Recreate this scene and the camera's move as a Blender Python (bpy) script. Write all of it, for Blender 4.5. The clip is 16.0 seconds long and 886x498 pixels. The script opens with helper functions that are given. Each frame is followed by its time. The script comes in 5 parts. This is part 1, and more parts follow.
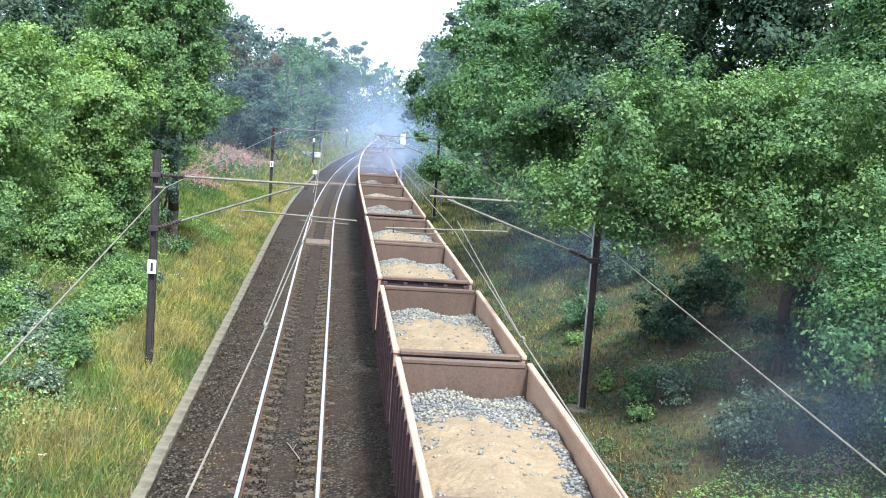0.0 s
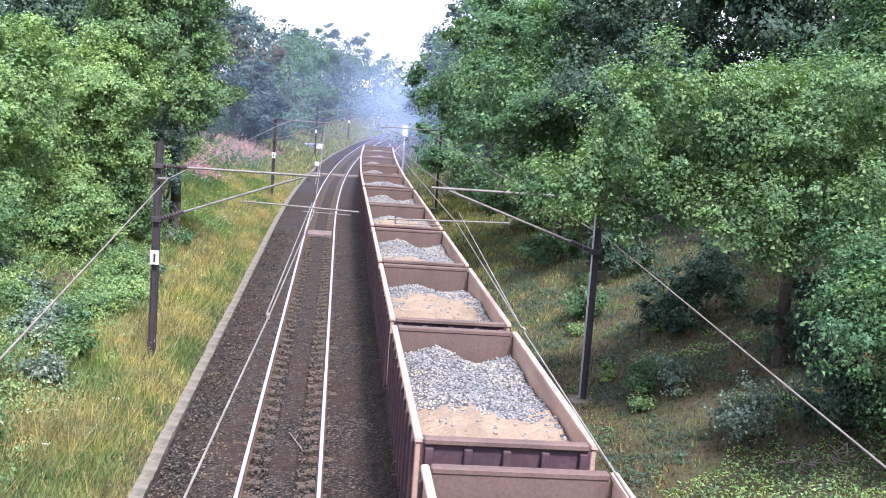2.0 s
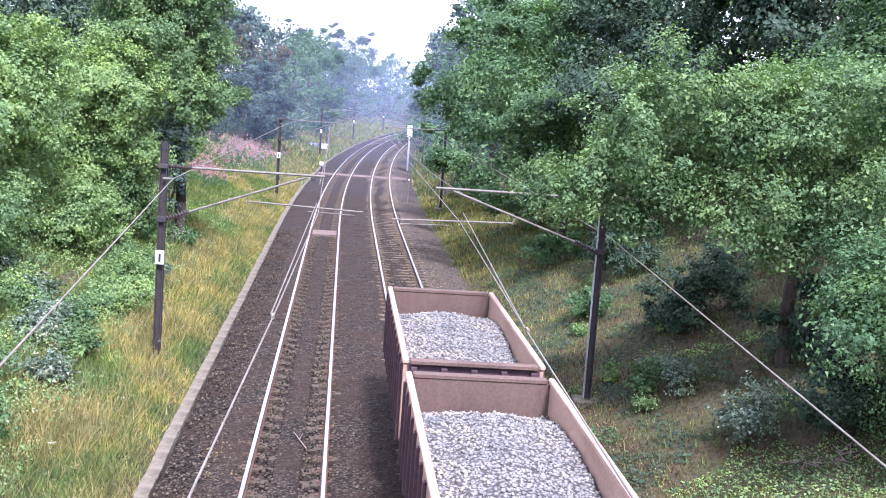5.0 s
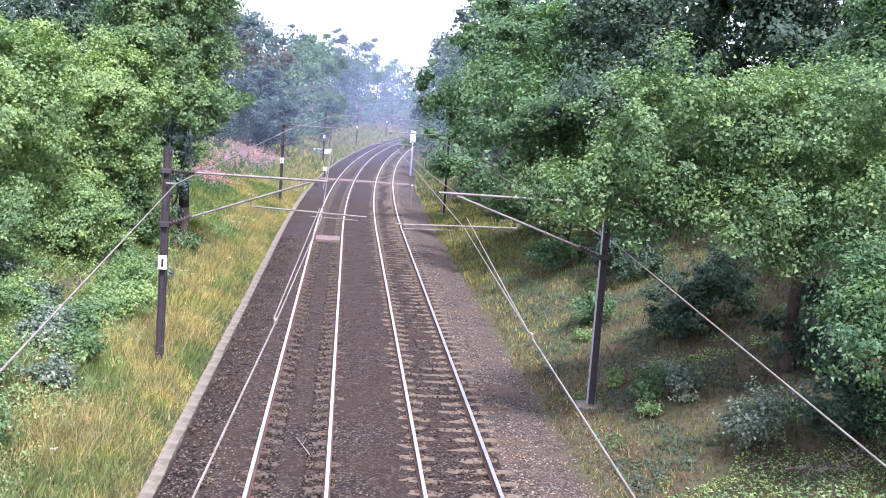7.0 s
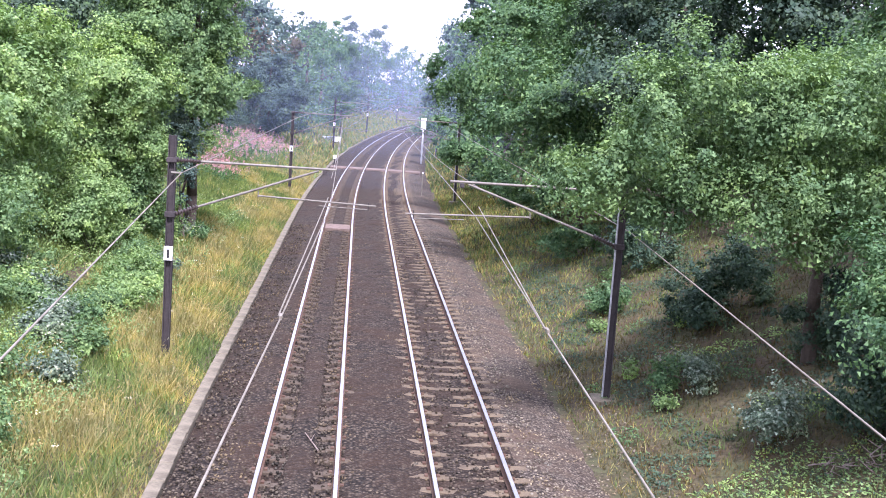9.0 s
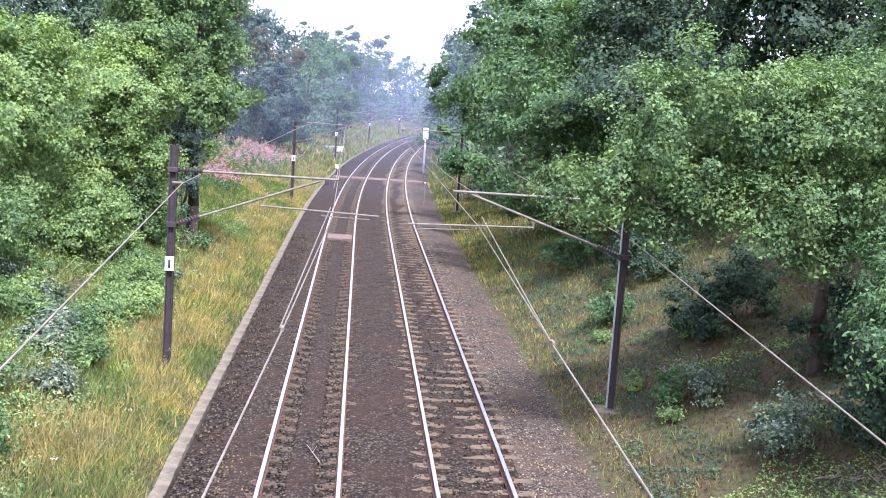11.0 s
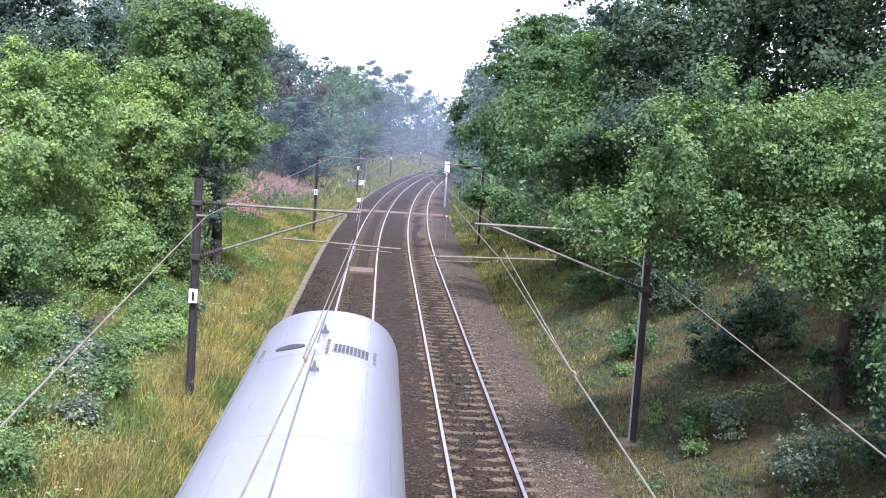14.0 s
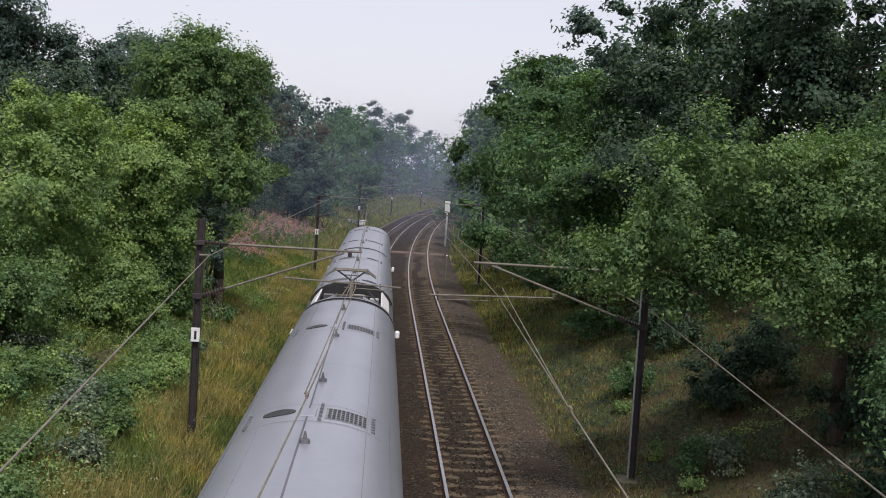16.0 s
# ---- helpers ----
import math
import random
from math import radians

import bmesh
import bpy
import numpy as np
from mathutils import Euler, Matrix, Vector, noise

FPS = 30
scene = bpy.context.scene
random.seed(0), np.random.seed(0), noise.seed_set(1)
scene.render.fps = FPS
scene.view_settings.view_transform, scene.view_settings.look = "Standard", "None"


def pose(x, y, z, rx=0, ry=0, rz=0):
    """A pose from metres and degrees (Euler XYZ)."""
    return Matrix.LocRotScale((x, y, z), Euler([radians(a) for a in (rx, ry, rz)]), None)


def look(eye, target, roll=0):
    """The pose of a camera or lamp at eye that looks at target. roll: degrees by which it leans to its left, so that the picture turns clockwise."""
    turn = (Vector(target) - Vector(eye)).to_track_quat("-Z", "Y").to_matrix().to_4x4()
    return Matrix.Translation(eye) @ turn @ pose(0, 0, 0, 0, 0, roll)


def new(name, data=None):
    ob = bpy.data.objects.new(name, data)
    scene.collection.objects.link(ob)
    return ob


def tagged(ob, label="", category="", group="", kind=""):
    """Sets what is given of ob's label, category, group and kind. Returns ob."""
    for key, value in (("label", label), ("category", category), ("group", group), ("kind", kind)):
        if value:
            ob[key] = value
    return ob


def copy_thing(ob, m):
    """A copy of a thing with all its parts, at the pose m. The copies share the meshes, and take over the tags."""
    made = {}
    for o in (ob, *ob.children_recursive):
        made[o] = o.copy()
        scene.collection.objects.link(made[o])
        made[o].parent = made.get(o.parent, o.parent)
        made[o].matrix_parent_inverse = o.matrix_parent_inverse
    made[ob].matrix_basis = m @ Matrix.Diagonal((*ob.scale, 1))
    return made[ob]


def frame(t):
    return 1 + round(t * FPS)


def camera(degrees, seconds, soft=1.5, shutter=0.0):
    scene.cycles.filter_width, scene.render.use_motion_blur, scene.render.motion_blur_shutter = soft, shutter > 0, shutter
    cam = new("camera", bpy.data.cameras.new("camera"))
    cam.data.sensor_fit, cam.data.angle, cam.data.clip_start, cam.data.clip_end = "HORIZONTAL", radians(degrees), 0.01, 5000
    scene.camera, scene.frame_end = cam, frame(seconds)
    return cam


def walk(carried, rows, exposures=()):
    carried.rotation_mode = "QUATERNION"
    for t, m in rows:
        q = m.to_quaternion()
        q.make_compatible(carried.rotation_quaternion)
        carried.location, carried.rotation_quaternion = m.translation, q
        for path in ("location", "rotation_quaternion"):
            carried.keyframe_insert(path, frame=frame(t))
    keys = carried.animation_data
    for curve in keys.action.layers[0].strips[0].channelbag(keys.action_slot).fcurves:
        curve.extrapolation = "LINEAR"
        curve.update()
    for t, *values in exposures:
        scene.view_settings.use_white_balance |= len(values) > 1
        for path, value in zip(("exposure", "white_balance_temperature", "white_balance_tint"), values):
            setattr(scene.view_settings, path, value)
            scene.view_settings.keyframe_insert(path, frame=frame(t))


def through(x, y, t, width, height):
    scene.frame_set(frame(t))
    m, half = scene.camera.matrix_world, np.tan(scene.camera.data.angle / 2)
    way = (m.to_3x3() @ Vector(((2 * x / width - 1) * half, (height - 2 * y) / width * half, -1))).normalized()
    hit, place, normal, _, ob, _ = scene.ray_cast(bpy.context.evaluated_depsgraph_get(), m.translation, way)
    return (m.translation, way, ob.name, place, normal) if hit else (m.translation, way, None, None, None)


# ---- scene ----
# The bridge parapet view: x across the tracks, y along them, z above the rail tops.
PATH = [
    (0, -0.958, 14.271, 7.507, -5.636, -7.203, 4.142),
    (0.5, -0.965, 14.191, 7.501, -5.675, -7.397, 4.215),
    (1, -0.948, 14.217, 7.504, -5.629, -7.531, 4.162),
    (1.5, -0.947, 14.214, 7.512, -5.588, -7.600, 4.137),
    (2, -0.958, 14.176, 7.509, -5.569, -7.630, 4.217),
    (2.5, -0.958, 14.167, 7.516, -5.541, -7.681, 4.223),
    (3, -0.946, 14.167, 7.511, -5.479, -7.710, 4.264),
    (3.5, -0.959, 14.150, 7.515, -5.476, -7.753, 4.235),
    (4, -0.947, 14.131, 7.529, -5.419, -7.797, 4.234),
    (6.5, -0.954, 14.107, 7.524, -5.220, -7.397, 4.206),
    (7, -0.947, 14.196, 7.505, -5.142, -7.397, 4.197),
    (7.5, -0.949, 14.420, 7.493, -4.999, -7.552, 4.157),
    (8, -0.938, 14.605, 7.487, -4.840, -7.713, 4.106),
    (8.5, -0.932, 14.754, 7.487, -4.736, -7.905, 4.041),
    (9, -0.908, 14.851, 7.479, -4.638, -8.065, 3.995),
    (11.5, -0.924, 15.062, 7.468, -4.478, -7.382, 4.002),
    (12, -0.929, 15.091, 7.469, -4.426, -7.181, 3.992),
    (12.5, -0.924, 15.149, 7.478, -4.268, -7.009, 3.910),
    (13, -0.919, 15.137, 7.459, -4.026, -6.801, 3.963),
    (13.5, -0.908, 15.035, 7.460, -3.572, -6.522, 3.883),
    (14, -0.933, 14.921, 7.452, -3.309, -5.968, 3.812),
    (14.5, -0.914, 14.846, 7.454, -3.123, -5.431, 3.683),
    (15, -0.912, 14.753, 7.461, -3.107, -4.914, 3.642),
    (15.5, -0.932, 14.632, 7.457, -3.170, -4.397, 3.765),
    (16, -0.918, 14.564, 7.465, -3.134, -3.979, 3.663),
]


def cam_pose(x, y, z, yaw, pitch, roll):
    a, b = radians(yaw), radians(pitch)
    ahead = Vector((-math.sin(a) * math.cos(b), math.cos(a) * math.cos(b), math.sin(b)))
    return look((x, y, z), Vector((x, y, z)) + ahead, roll)


cam = camera(42.6, 16.0, soft=1.0)
walk(cam, [(row[0], cam_pose(*row[1:])) for row in PATH],
     exposures=[(0.0, 1.1, 5750, 4), (0.6, 1.11, 5740, 12), (4.0, 1.29, 5480, 28), (6.5, 1.33, 5620, 33), (12.5, 1.31, 5750, 27), (13.6, 1.24, 5750, 26), (14.2, 0.79, 5850, 23), (14.7, 0.45, 6100, 15), (15.2, 0.1, 6350, 17), (15.6, -0.3, 6550, 16), (16.0, -0.48, 6600, 16)])

# ---- light: hazy summer sky with a soft high sun ----
world = bpy.data.worlds.new("sky")
scene.world = world
world.use_nodes = True
sky = world.node_tree.nodes.new("ShaderNodeTexSky")
sky.sky_type = "NISHITA"
sky.sun_disc = False
sky.sun_elevation = radians(55)
sky.sun_rotation = radians(167)
sky.air_density, sky.dust_density, sky.ozone_density = 1.0, 1.5, 1.0
back = world.node_tree.nodes["Background"]
back.inputs["Strength"].default_value = 0.14
veil = world.node_tree.nodes.new("ShaderNodeMix")  # a thin even layer of white cloud over the blue
veil.data_type = "RGBA"
veil.inputs[0].default_value = 0.62
veil.inputs[7].default_value = (9.9, 10.0, 10.7, 1)
world.node_tree.links.new(sky.outputs[0], veil.inputs[6])
world.node_tree.links.new(veil.outputs[2], back.inputs["Color"])
sun_data = bpy.data.lights.new("sun", "SUN")
sun_data.energy, sun_data.angle, sun_data.color = 4.2, radians(9), (1.0, 0.97, 0.93)
sun = new("sun", sun_data)
sun.matrix_world = look((8, -34, 50), (0, 0, 0))


# ---- materials ----
def material(name, rough=0.8, metal=0.0, spec=0.3):
    m = bpy.data.materials.new(name)
    m.use_nodes = True
    b = m.node_tree.nodes["Principled BSDF"]
    b.inputs["Roughness"].default_value = rough
    b.inputs["Metallic"].default_value = metal
    b.inputs["Specular IOR Level"].default_value = spec
    return m, m.node_tree.nodes, m.node_tree.links, b


def ramp(nodes, links, fac, stops):
    r = nodes.new("ShaderNodeValToRGB")
    while len(r.color_ramp.elements) < len(stops):
        r.color_ramp.elements.new(0.5)
    for e, (p, c) in zip(r.color_ramp.elements, stops):
        e.position, e.color = p, (*c, 1)
    links.new(fac, r.inputs[0])
    return r.outputs[0]


def noise_tex(nodes, links, scale, detail=4, rough=0.6, stretch=None):
    tc = nodes.new("ShaderNodeTexCoord")
    n = nodes.new("ShaderNodeTexNoise")
    n.inputs["Scale"].default_value, n.inputs["Detail"].default_value, n.inputs["Roughness"].default_value = scale, detail, rough
    src = tc.outputs["Object"]
    if stretch:
        mp = nodes.new("ShaderNodeMapping")
        mp.inputs["Scale"].default_value = stretch
        links.new(src, mp.inputs[0])
        src = mp.outputs[0]
    links.new(src, n.inputs["Vector"])
    return n.outputs["Fac"]


def mix(nodes, links, fac, a, b, blend="MIX"):
    x = nodes.new("ShaderNodeMix")
    x.data_type, x.blend_type = "RGBA", blend
    for sock, v in ((x.inputs[0], fac), (x.inputs[6], a), (x.inputs[7], b)):
        if isinstance(v, (int, float)):
            sock.default_value = v
        elif isinstance(v, tuple):
            sock.default_value = (*v, 1)
        else:
            links.new(v, sock)
    return x.outputs[2]


def bump(nodes, links, b, height, strength=0.4, dist=0.02):
    n = nodes.new("ShaderNodeBump")
    n.inputs["Strength"].default_value, n.inputs["Distance"].default_value = strength, dist
    links.new(height, n.inputs["Height"])
    links.new(n.outputs[0], b.inputs["Normal"])


def worn(name, c1, c2, scale=3.0, rough=0.7, metal=0.0, fine=40.0, strength=0.3, dist=0.01, stretch=None, dark=0.75):
    """Two tones broken up at two scales, with a fine relief."""
    m, n, l, b = material(name, rough, metal)
    big = noise_tex(n, l, scale, 5, 0.65, stretch)
    small = noise_tex(n, l, fine, 3, 0.6)
    col = ramp(n, l, big, [(0.35, c1), (0.65, c2)])
    spots = ramp(n, l, small, [(0.3, (dark, dark, dark)), (0.6, (1, 1, 1))])
    l.new(mix(n, l, 1.0, col, spots, "MULTIPLY"), b.inputs["Base Color"])
    bump(n, l, b, small, strength, dist)
    return m


def stones(name, tones, scale, strength=0.9, dist=0.03, stain=None):
    """Broken stone: cells of different tones with dark gaps between."""
    m, n, l, b = material(name, 0.9, 0, 0.2)
    tc = n.new("ShaderNodeTexCoord")
    v = n.new("ShaderNodeTexVoronoi")
    v.inputs["Scale"].default_value = scale
    l.new(tc.outputs["Object"], v.inputs["Vector"])
    sep = n.new("ShaderNodeSeparateColor")
    l.new(v.outputs["Color"], sep.inputs[0])
    k = len(tones)
    col = ramp(n, l, sep.outputs[0], [((i + 0.5) / k, c) for i, c in enumerate(tones)])
    gap = ramp(n, l, v.outputs["Distance"], [(0.2, (1.1, 1.1, 1.1)), (0.65, (0.2, 0.18, 0.17))])
    col = mix(n, l, 0.9, col, gap, "MULTIPLY")
    if stain:
        big = noise_tex(n, l, stain[0], 5, 0.6)
        f = ramp(n, l, big, [(stain[2], (0, 0, 0)), (stain[3], (1, 1, 1))])
        col = mix(n, l, f, col, mix(n, l, 0.7, col, stain[1], "MIX"))
    l.new(col, b.inputs["Base Color"])
    inv = n.new("ShaderNodeMath")
    inv.operation = "SUBTRACT"
    inv.inputs[0].default_value = 1.0
    l.new(v.outputs["Distance"], inv.inputs[1])
    bump(n, l, b, inv.outputs[0], strength, dist)
    return m


def leaf_mat(name, tones, through=0.28, rough=0.5, clumps=0.8):
    """Leaves: tone by leaf and by clump, some light passing through."""
    m, n, l, b = material(name, rough + 0.08, 0, 0.2)
    geo = n.new("ShaderNodeNewGeometry")
    k = len(tones)
    col = ramp(n, l, geo.outputs["Random Per Island"], [((i + 0.5) / k, c) for i, c in enumerate(tones)])
    big = noise_tex(n, l, clumps, 4, 0.65)
    tint = ramp(n, l, big, [(0.36, (0.62, 0.70, 0.72)), (0.5, (0.95, 0.97, 0.92)), (0.64, (1.32, 1.25, 0.95))])
    col = mix(n, l, 1.0, col, tint, "MULTIPLY")
    l.new(col, b.inputs["Base Color"])
    t = n.new("ShaderNodeBsdfTranslucent")
    l.new(mix(n, l, 1.0, col, (1.0, 1.1, 0.55), "MULTIPLY"), t.inputs["Color"])
    s = n.new("ShaderNodeMixShader")
    s.inputs[0].default_value = through
    l.new(b.outputs[0], s.inputs[1])
    l.new(t.outputs[0], s.inputs[2])
    l.new(s.outputs[0], n["Material Output"].inputs["Surface"])
    return m


M = {
    "ballast": stones("ballast", [(0.019, 0.015, 0.011), (0.035, 0.027, 0.019), (0.056, 0.043, 0.030), (0.097, 0.078, 0.055)], 15, stain=(0.5, (0.033, 0.020, 0.012), 0.42, 0.62)),
    "ballast_pale": stones("ballast_pale", [(0.056, 0.046, 0.034), (0.086, 0.071, 0.053), (0.119, 0.099, 0.075), (0.176, 0.150, 0.115)], 17, stain=(0.6, (0.077, 0.054, 0.036), 0.45, 0.62)),
    "sleeper": worn("sleeper_concrete", (0.095, 0.074, 0.049), (0.058, 0.043, 0.029), 2.0, 0.9, fine=30),
    "sleeper_pale": worn("sleeper_concrete_pale", (0.180, 0.141, 0.087), (0.076, 0.057, 0.037), 1.1, 0.9, fine=30),
    "rail_side": worn("rail_rust", (0.075, 0.04, 0.025), (0.12, 0.075, 0.05), 4.0, 0.85, fine=60),
    "rail_head": worn("rail_steel", (0.651, 0.642, 0.651), (0.528, 0.519, 0.528), 3.0, 0.42, 1.0, fine=20, strength=0.03, dark=0.9),
    "kerb": worn("trough_concrete", (0.20, 0.175, 0.121), (0.095, 0.082, 0.056), 2.2, 0.9, fine=14),
    "mast": worn("mast_paint", (0.035, 0.03, 0.03), (0.06, 0.05, 0.048), 3.0, 0.6, 0.2, fine=30),
    "galv": worn("galvanised_steel", (0.215, 0.20, 0.165), (0.125, 0.112, 0.088), 4.0, 0.65, 0.2, fine=50, strength=0.1),
    "insulator": worn("insulator_glaze", (0.04, 0.028, 0.025), (0.07, 0.055, 0.05), 6.0, 0.35, fine=40, strength=0.1),
    "wire": worn("copper_wire", (0.26, 0.235, 0.185), (0.16, 0.14, 0.105), 2.0, 0.6, 0.2, fine=40, strength=0.05),
    "pale": worn("pale_steel", (0.46, 0.46, 0.46), (0.34, 0.34, 0.34), 4.0, 0.5, 0.2, fine=30, strength=0.1),
    "white": worn("white_paint", (0.8, 0.8, 0.79), (0.66, 0.66, 0.65), 5.0, 0.5, fine=30, strength=0.05, dark=0.92),
    "black": worn("black_paint", (0.02, 0.02, 0.02), (0.04, 0.04, 0.04), 5.0, 0.5, fine=30, strength=0.05),
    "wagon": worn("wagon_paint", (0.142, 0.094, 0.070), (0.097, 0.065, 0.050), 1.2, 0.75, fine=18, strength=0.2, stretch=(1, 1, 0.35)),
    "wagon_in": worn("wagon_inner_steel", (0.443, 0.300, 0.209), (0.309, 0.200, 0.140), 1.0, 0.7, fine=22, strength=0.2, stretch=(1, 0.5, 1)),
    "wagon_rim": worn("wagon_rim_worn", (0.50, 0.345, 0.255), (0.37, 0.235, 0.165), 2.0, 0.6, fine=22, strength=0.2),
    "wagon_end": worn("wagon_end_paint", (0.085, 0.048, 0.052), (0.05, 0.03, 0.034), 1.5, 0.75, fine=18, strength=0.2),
    "under": worn("underframe_grime", (0.03, 0.026, 0.023), (0.055, 0.045, 0.038), 3.0, 0.85, fine=25),
    "aggregate": stones("aggregate", [(0.156, 0.148, 0.141), (0.187, 0.178, 0.167), (0.218, 0.209, 0.197), (0.257, 0.248, 0.234)], 16, 0.7, 0.03),
    "sand": worn("sandy_fines", (0.268, 0.201, 0.125), (0.209, 0.155, 0.097), 1.6, 0.95, fine=22, strength=0.5, dist=0.03),
    "roof": worn("roof_grey", (0.353, 0.368, 0.409), (0.302, 0.317, 0.357), 0.7, 0.34, 0.45, fine=6, strength=0.012, dark=0.95, stretch=(1, 0.3, 1)),
    "roof_seam": worn("roof_seam", (0.10, 0.10, 0.11), (0.15, 0.15, 0.16), 3.0, 0.6, fine=20, strength=0.1),
    "roof_line": worn("roof_joint", (0.24, 0.25, 0.27), (0.19, 0.20, 0.22), 3.0, 0.6, fine=20, strength=0.1),
    "car_side": worn("car_side_paint", (0.55, 0.56, 0.58), (0.45, 0.46, 0.48), 1.0, 0.4, fine=20, strength=0.05, dark=0.9),
    "glass": worn("dark_glass", (0.02, 0.022, 0.025), (0.03, 0.03, 0.035), 1.0, 0.08, fine=4, strength=0.0),
    "bark": worn("bark", (0.055, 0.042, 0.032), (0.10, 0.08, 0.06), 5.0, 0.95, fine=22, strength=0.8, dist=0.03, stretch=(1, 1, 0.25)),
    "soil": worn("bank_soil", (0.075, 0.053, 0.029), (0.062, 0.070, 0.028), 0.9, 0.95, fine=7, strength=0.9, dist=0.08, dark=0.45),
    "leaf_oak": leaf_mat("leaf_oak", [(0.052, 0.108, 0.048), (0.070, 0.138, 0.059), (0.092, 0.170, 0.070), (0.145, 0.238, 0.108)], 0.3),
    "leaf_dark": leaf_mat("leaf_dark", [(0.031, 0.059, 0.040), (0.041, 0.075, 0.048), (0.053, 0.092, 0.056), (0.077, 0.121, 0.074)], 0.2),
    "leaf_mid": leaf_mat("leaf_mid", [(0.080, 0.142, 0.059), (0.105, 0.181, 0.073), (0.130, 0.214, 0.086), (0.180, 0.272, 0.120)], 0.32),
    "leaf_fresh": leaf_mat("leaf_fresh", [(0.142, 0.224, 0.086), (0.178, 0.280, 0.101), (0.216, 0.323, 0.117), (0.282, 0.386, 0.165)], 0.36),
    "leaf_blue": leaf_mat("leaf_blue", [(0.050, 0.082, 0.077), (0.064, 0.104, 0.092), (0.080, 0.128, 0.110), (0.106, 0.158, 0.134)], 0.22),
    "leaf_brown": leaf_mat("leaf_brown", [(0.085, 0.068, 0.048), (0.105, 0.080, 0.056), (0.085, 0.095, 0.055), (0.125, 0.095, 0.066)], 0.22),
    "leaf_silver": leaf_mat("leaf_silver", [(0.060, 0.092, 0.058), (0.082, 0.122, 0.078), (0.13, 0.175, 0.122), (0.23, 0.275, 0.21)], 0.15, 0.45),
    "grass_gold": leaf_mat("grass_gold", [(0.254, 0.205, 0.075), (0.324, 0.265, 0.101), (0.211, 0.211, 0.069), (0.400, 0.335, 0.151)], 0.35, 0.7),
    "grass_green": leaf_mat("grass_green", [(0.110, 0.165, 0.048), (0.155, 0.220, 0.062), (0.215, 0.255, 0.084), (0.078, 0.122, 0.039)], 0.35, 0.6),
    "flower": leaf_mat("fireweed_flower", [(0.400, 0.209, 0.242), (0.460, 0.266, 0.294), (0.360, 0.180, 0.221), (0.420, 0.294, 0.304)], 0.3, 0.7),
}


# ---- building helpers ----
def obj(name, verts, faces, mat, parent=None, label="", smooth=False, mats=None, face_mats=None):
    me = bpy.data.meshes.new(name)
    me.from_pydata([tuple(v) for v in verts], [], [tuple(f) for f in faces])
    for m in mats or [mat]:
        me.materials.append(m)
    if face_mats is not None:
        me.polygons.foreach_set("material_index", np.array(face_mats, dtype=np.int32))
    if smooth:
        me.polygons.foreach_set("use_smooth", np.ones(len(me.polygons), dtype=bool))
    me.update()
    ob = new(name, me)
    if parent:
        ob.parent = parent
    if label:
        ob["label"] = label
    return ob


def quads(name, verts, mat, parent=None, label="", mats=None, face_mats=None):
    """A mesh of loose quads, verts in fours, made fast from an array."""
    n = len(verts) // 4
    me = bpy.data.meshes.new(name)
    me.vertices.add(4 * n)
    me.vertices.foreach_set("co", np.asarray(verts, dtype=np.float32).ravel())
    me.loops.add(4 * n)
    me.loops.foreach_set("vertex_index", np.arange(4 * n, dtype=np.int32))
    me.polygons.add(n)
    me.polygons.foreach_set("loop_start", np.arange(0, 4 * n, 4, dtype=np.int32))
    for m in mats or [mat]:
        me.materials.append(m)
    if face_mats is not None:
        me.polygons.foreach_set("material_index", np.asarray(face_mats, dtype=np.int32))
    me.update(calc_edges=True)
    ob = new(name, me)
    if parent:
        ob.parent = parent
    if label:
        ob["label"] = label
    return ob


def slivers(name, verts, mat, parent=None, mats=None, face_mats=None):
    """A mesh of loose triangles, verts in threes, made fast from an array."""
    n = len(verts) // 3
    me = bpy.data.meshes.new(name)
    me.vertices.add(3 * n)
    me.vertices.foreach_set("co", np.asarray(verts, dtype=np.float32).ravel())
    me.loops.add(3 * n)
    me.loops.foreach_set("vertex_index", np.arange(3 * n, dtype=np.int32))
    me.polygons.add(n)
    me.polygons.foreach_set("loop_start", np.arange(0, 3 * n, 3, dtype=np.int32))
    for m in mats or [mat]:
        me.materials.append(m)
    if face_mats is not None:
        me.polygons.foreach_set("material_index", np.asarray(face_mats, dtype=np.int32))
    me.update(calc_edges=True)
    ob = new(name, me)
    if parent:
        ob.parent = parent
    return ob


def part(name, bm, mat, parent, label="", smooth=False):
    me = bpy.data.meshes.new(name)
    if smooth:
        for f in bm.faces:
            f.smooth = True
    bm.to_mesh(me)
    bm.free()
    me.materials.append(mat)
    ob = new(name, me)
    ob.parent = parent
    if label:
        ob["label"] = label
    return ob


def box(bm, lo, hi, bevel=0.0):
    r = bmesh.ops.create_cube(bm, size=1)
    c, s = (Vector(lo) + Vector(hi)) / 2, Vector(hi) - Vector(lo)
    for v in r["verts"]:
        v.co = Vector((v.co.x * s.x, v.co.y * s.y, v.co.z * s.z)) + c
    if bevel:
        edges = list({e for v in r["verts"] for e in v.link_edges})
        bmesh.ops.bevel(bm, geom=edges, offset=bevel, segments=1, affect="EDGES")


def boxed(lo, hi, bevel=0.0):
    bm = bmesh.new()
    box(bm, lo, hi, bevel)
    return bm


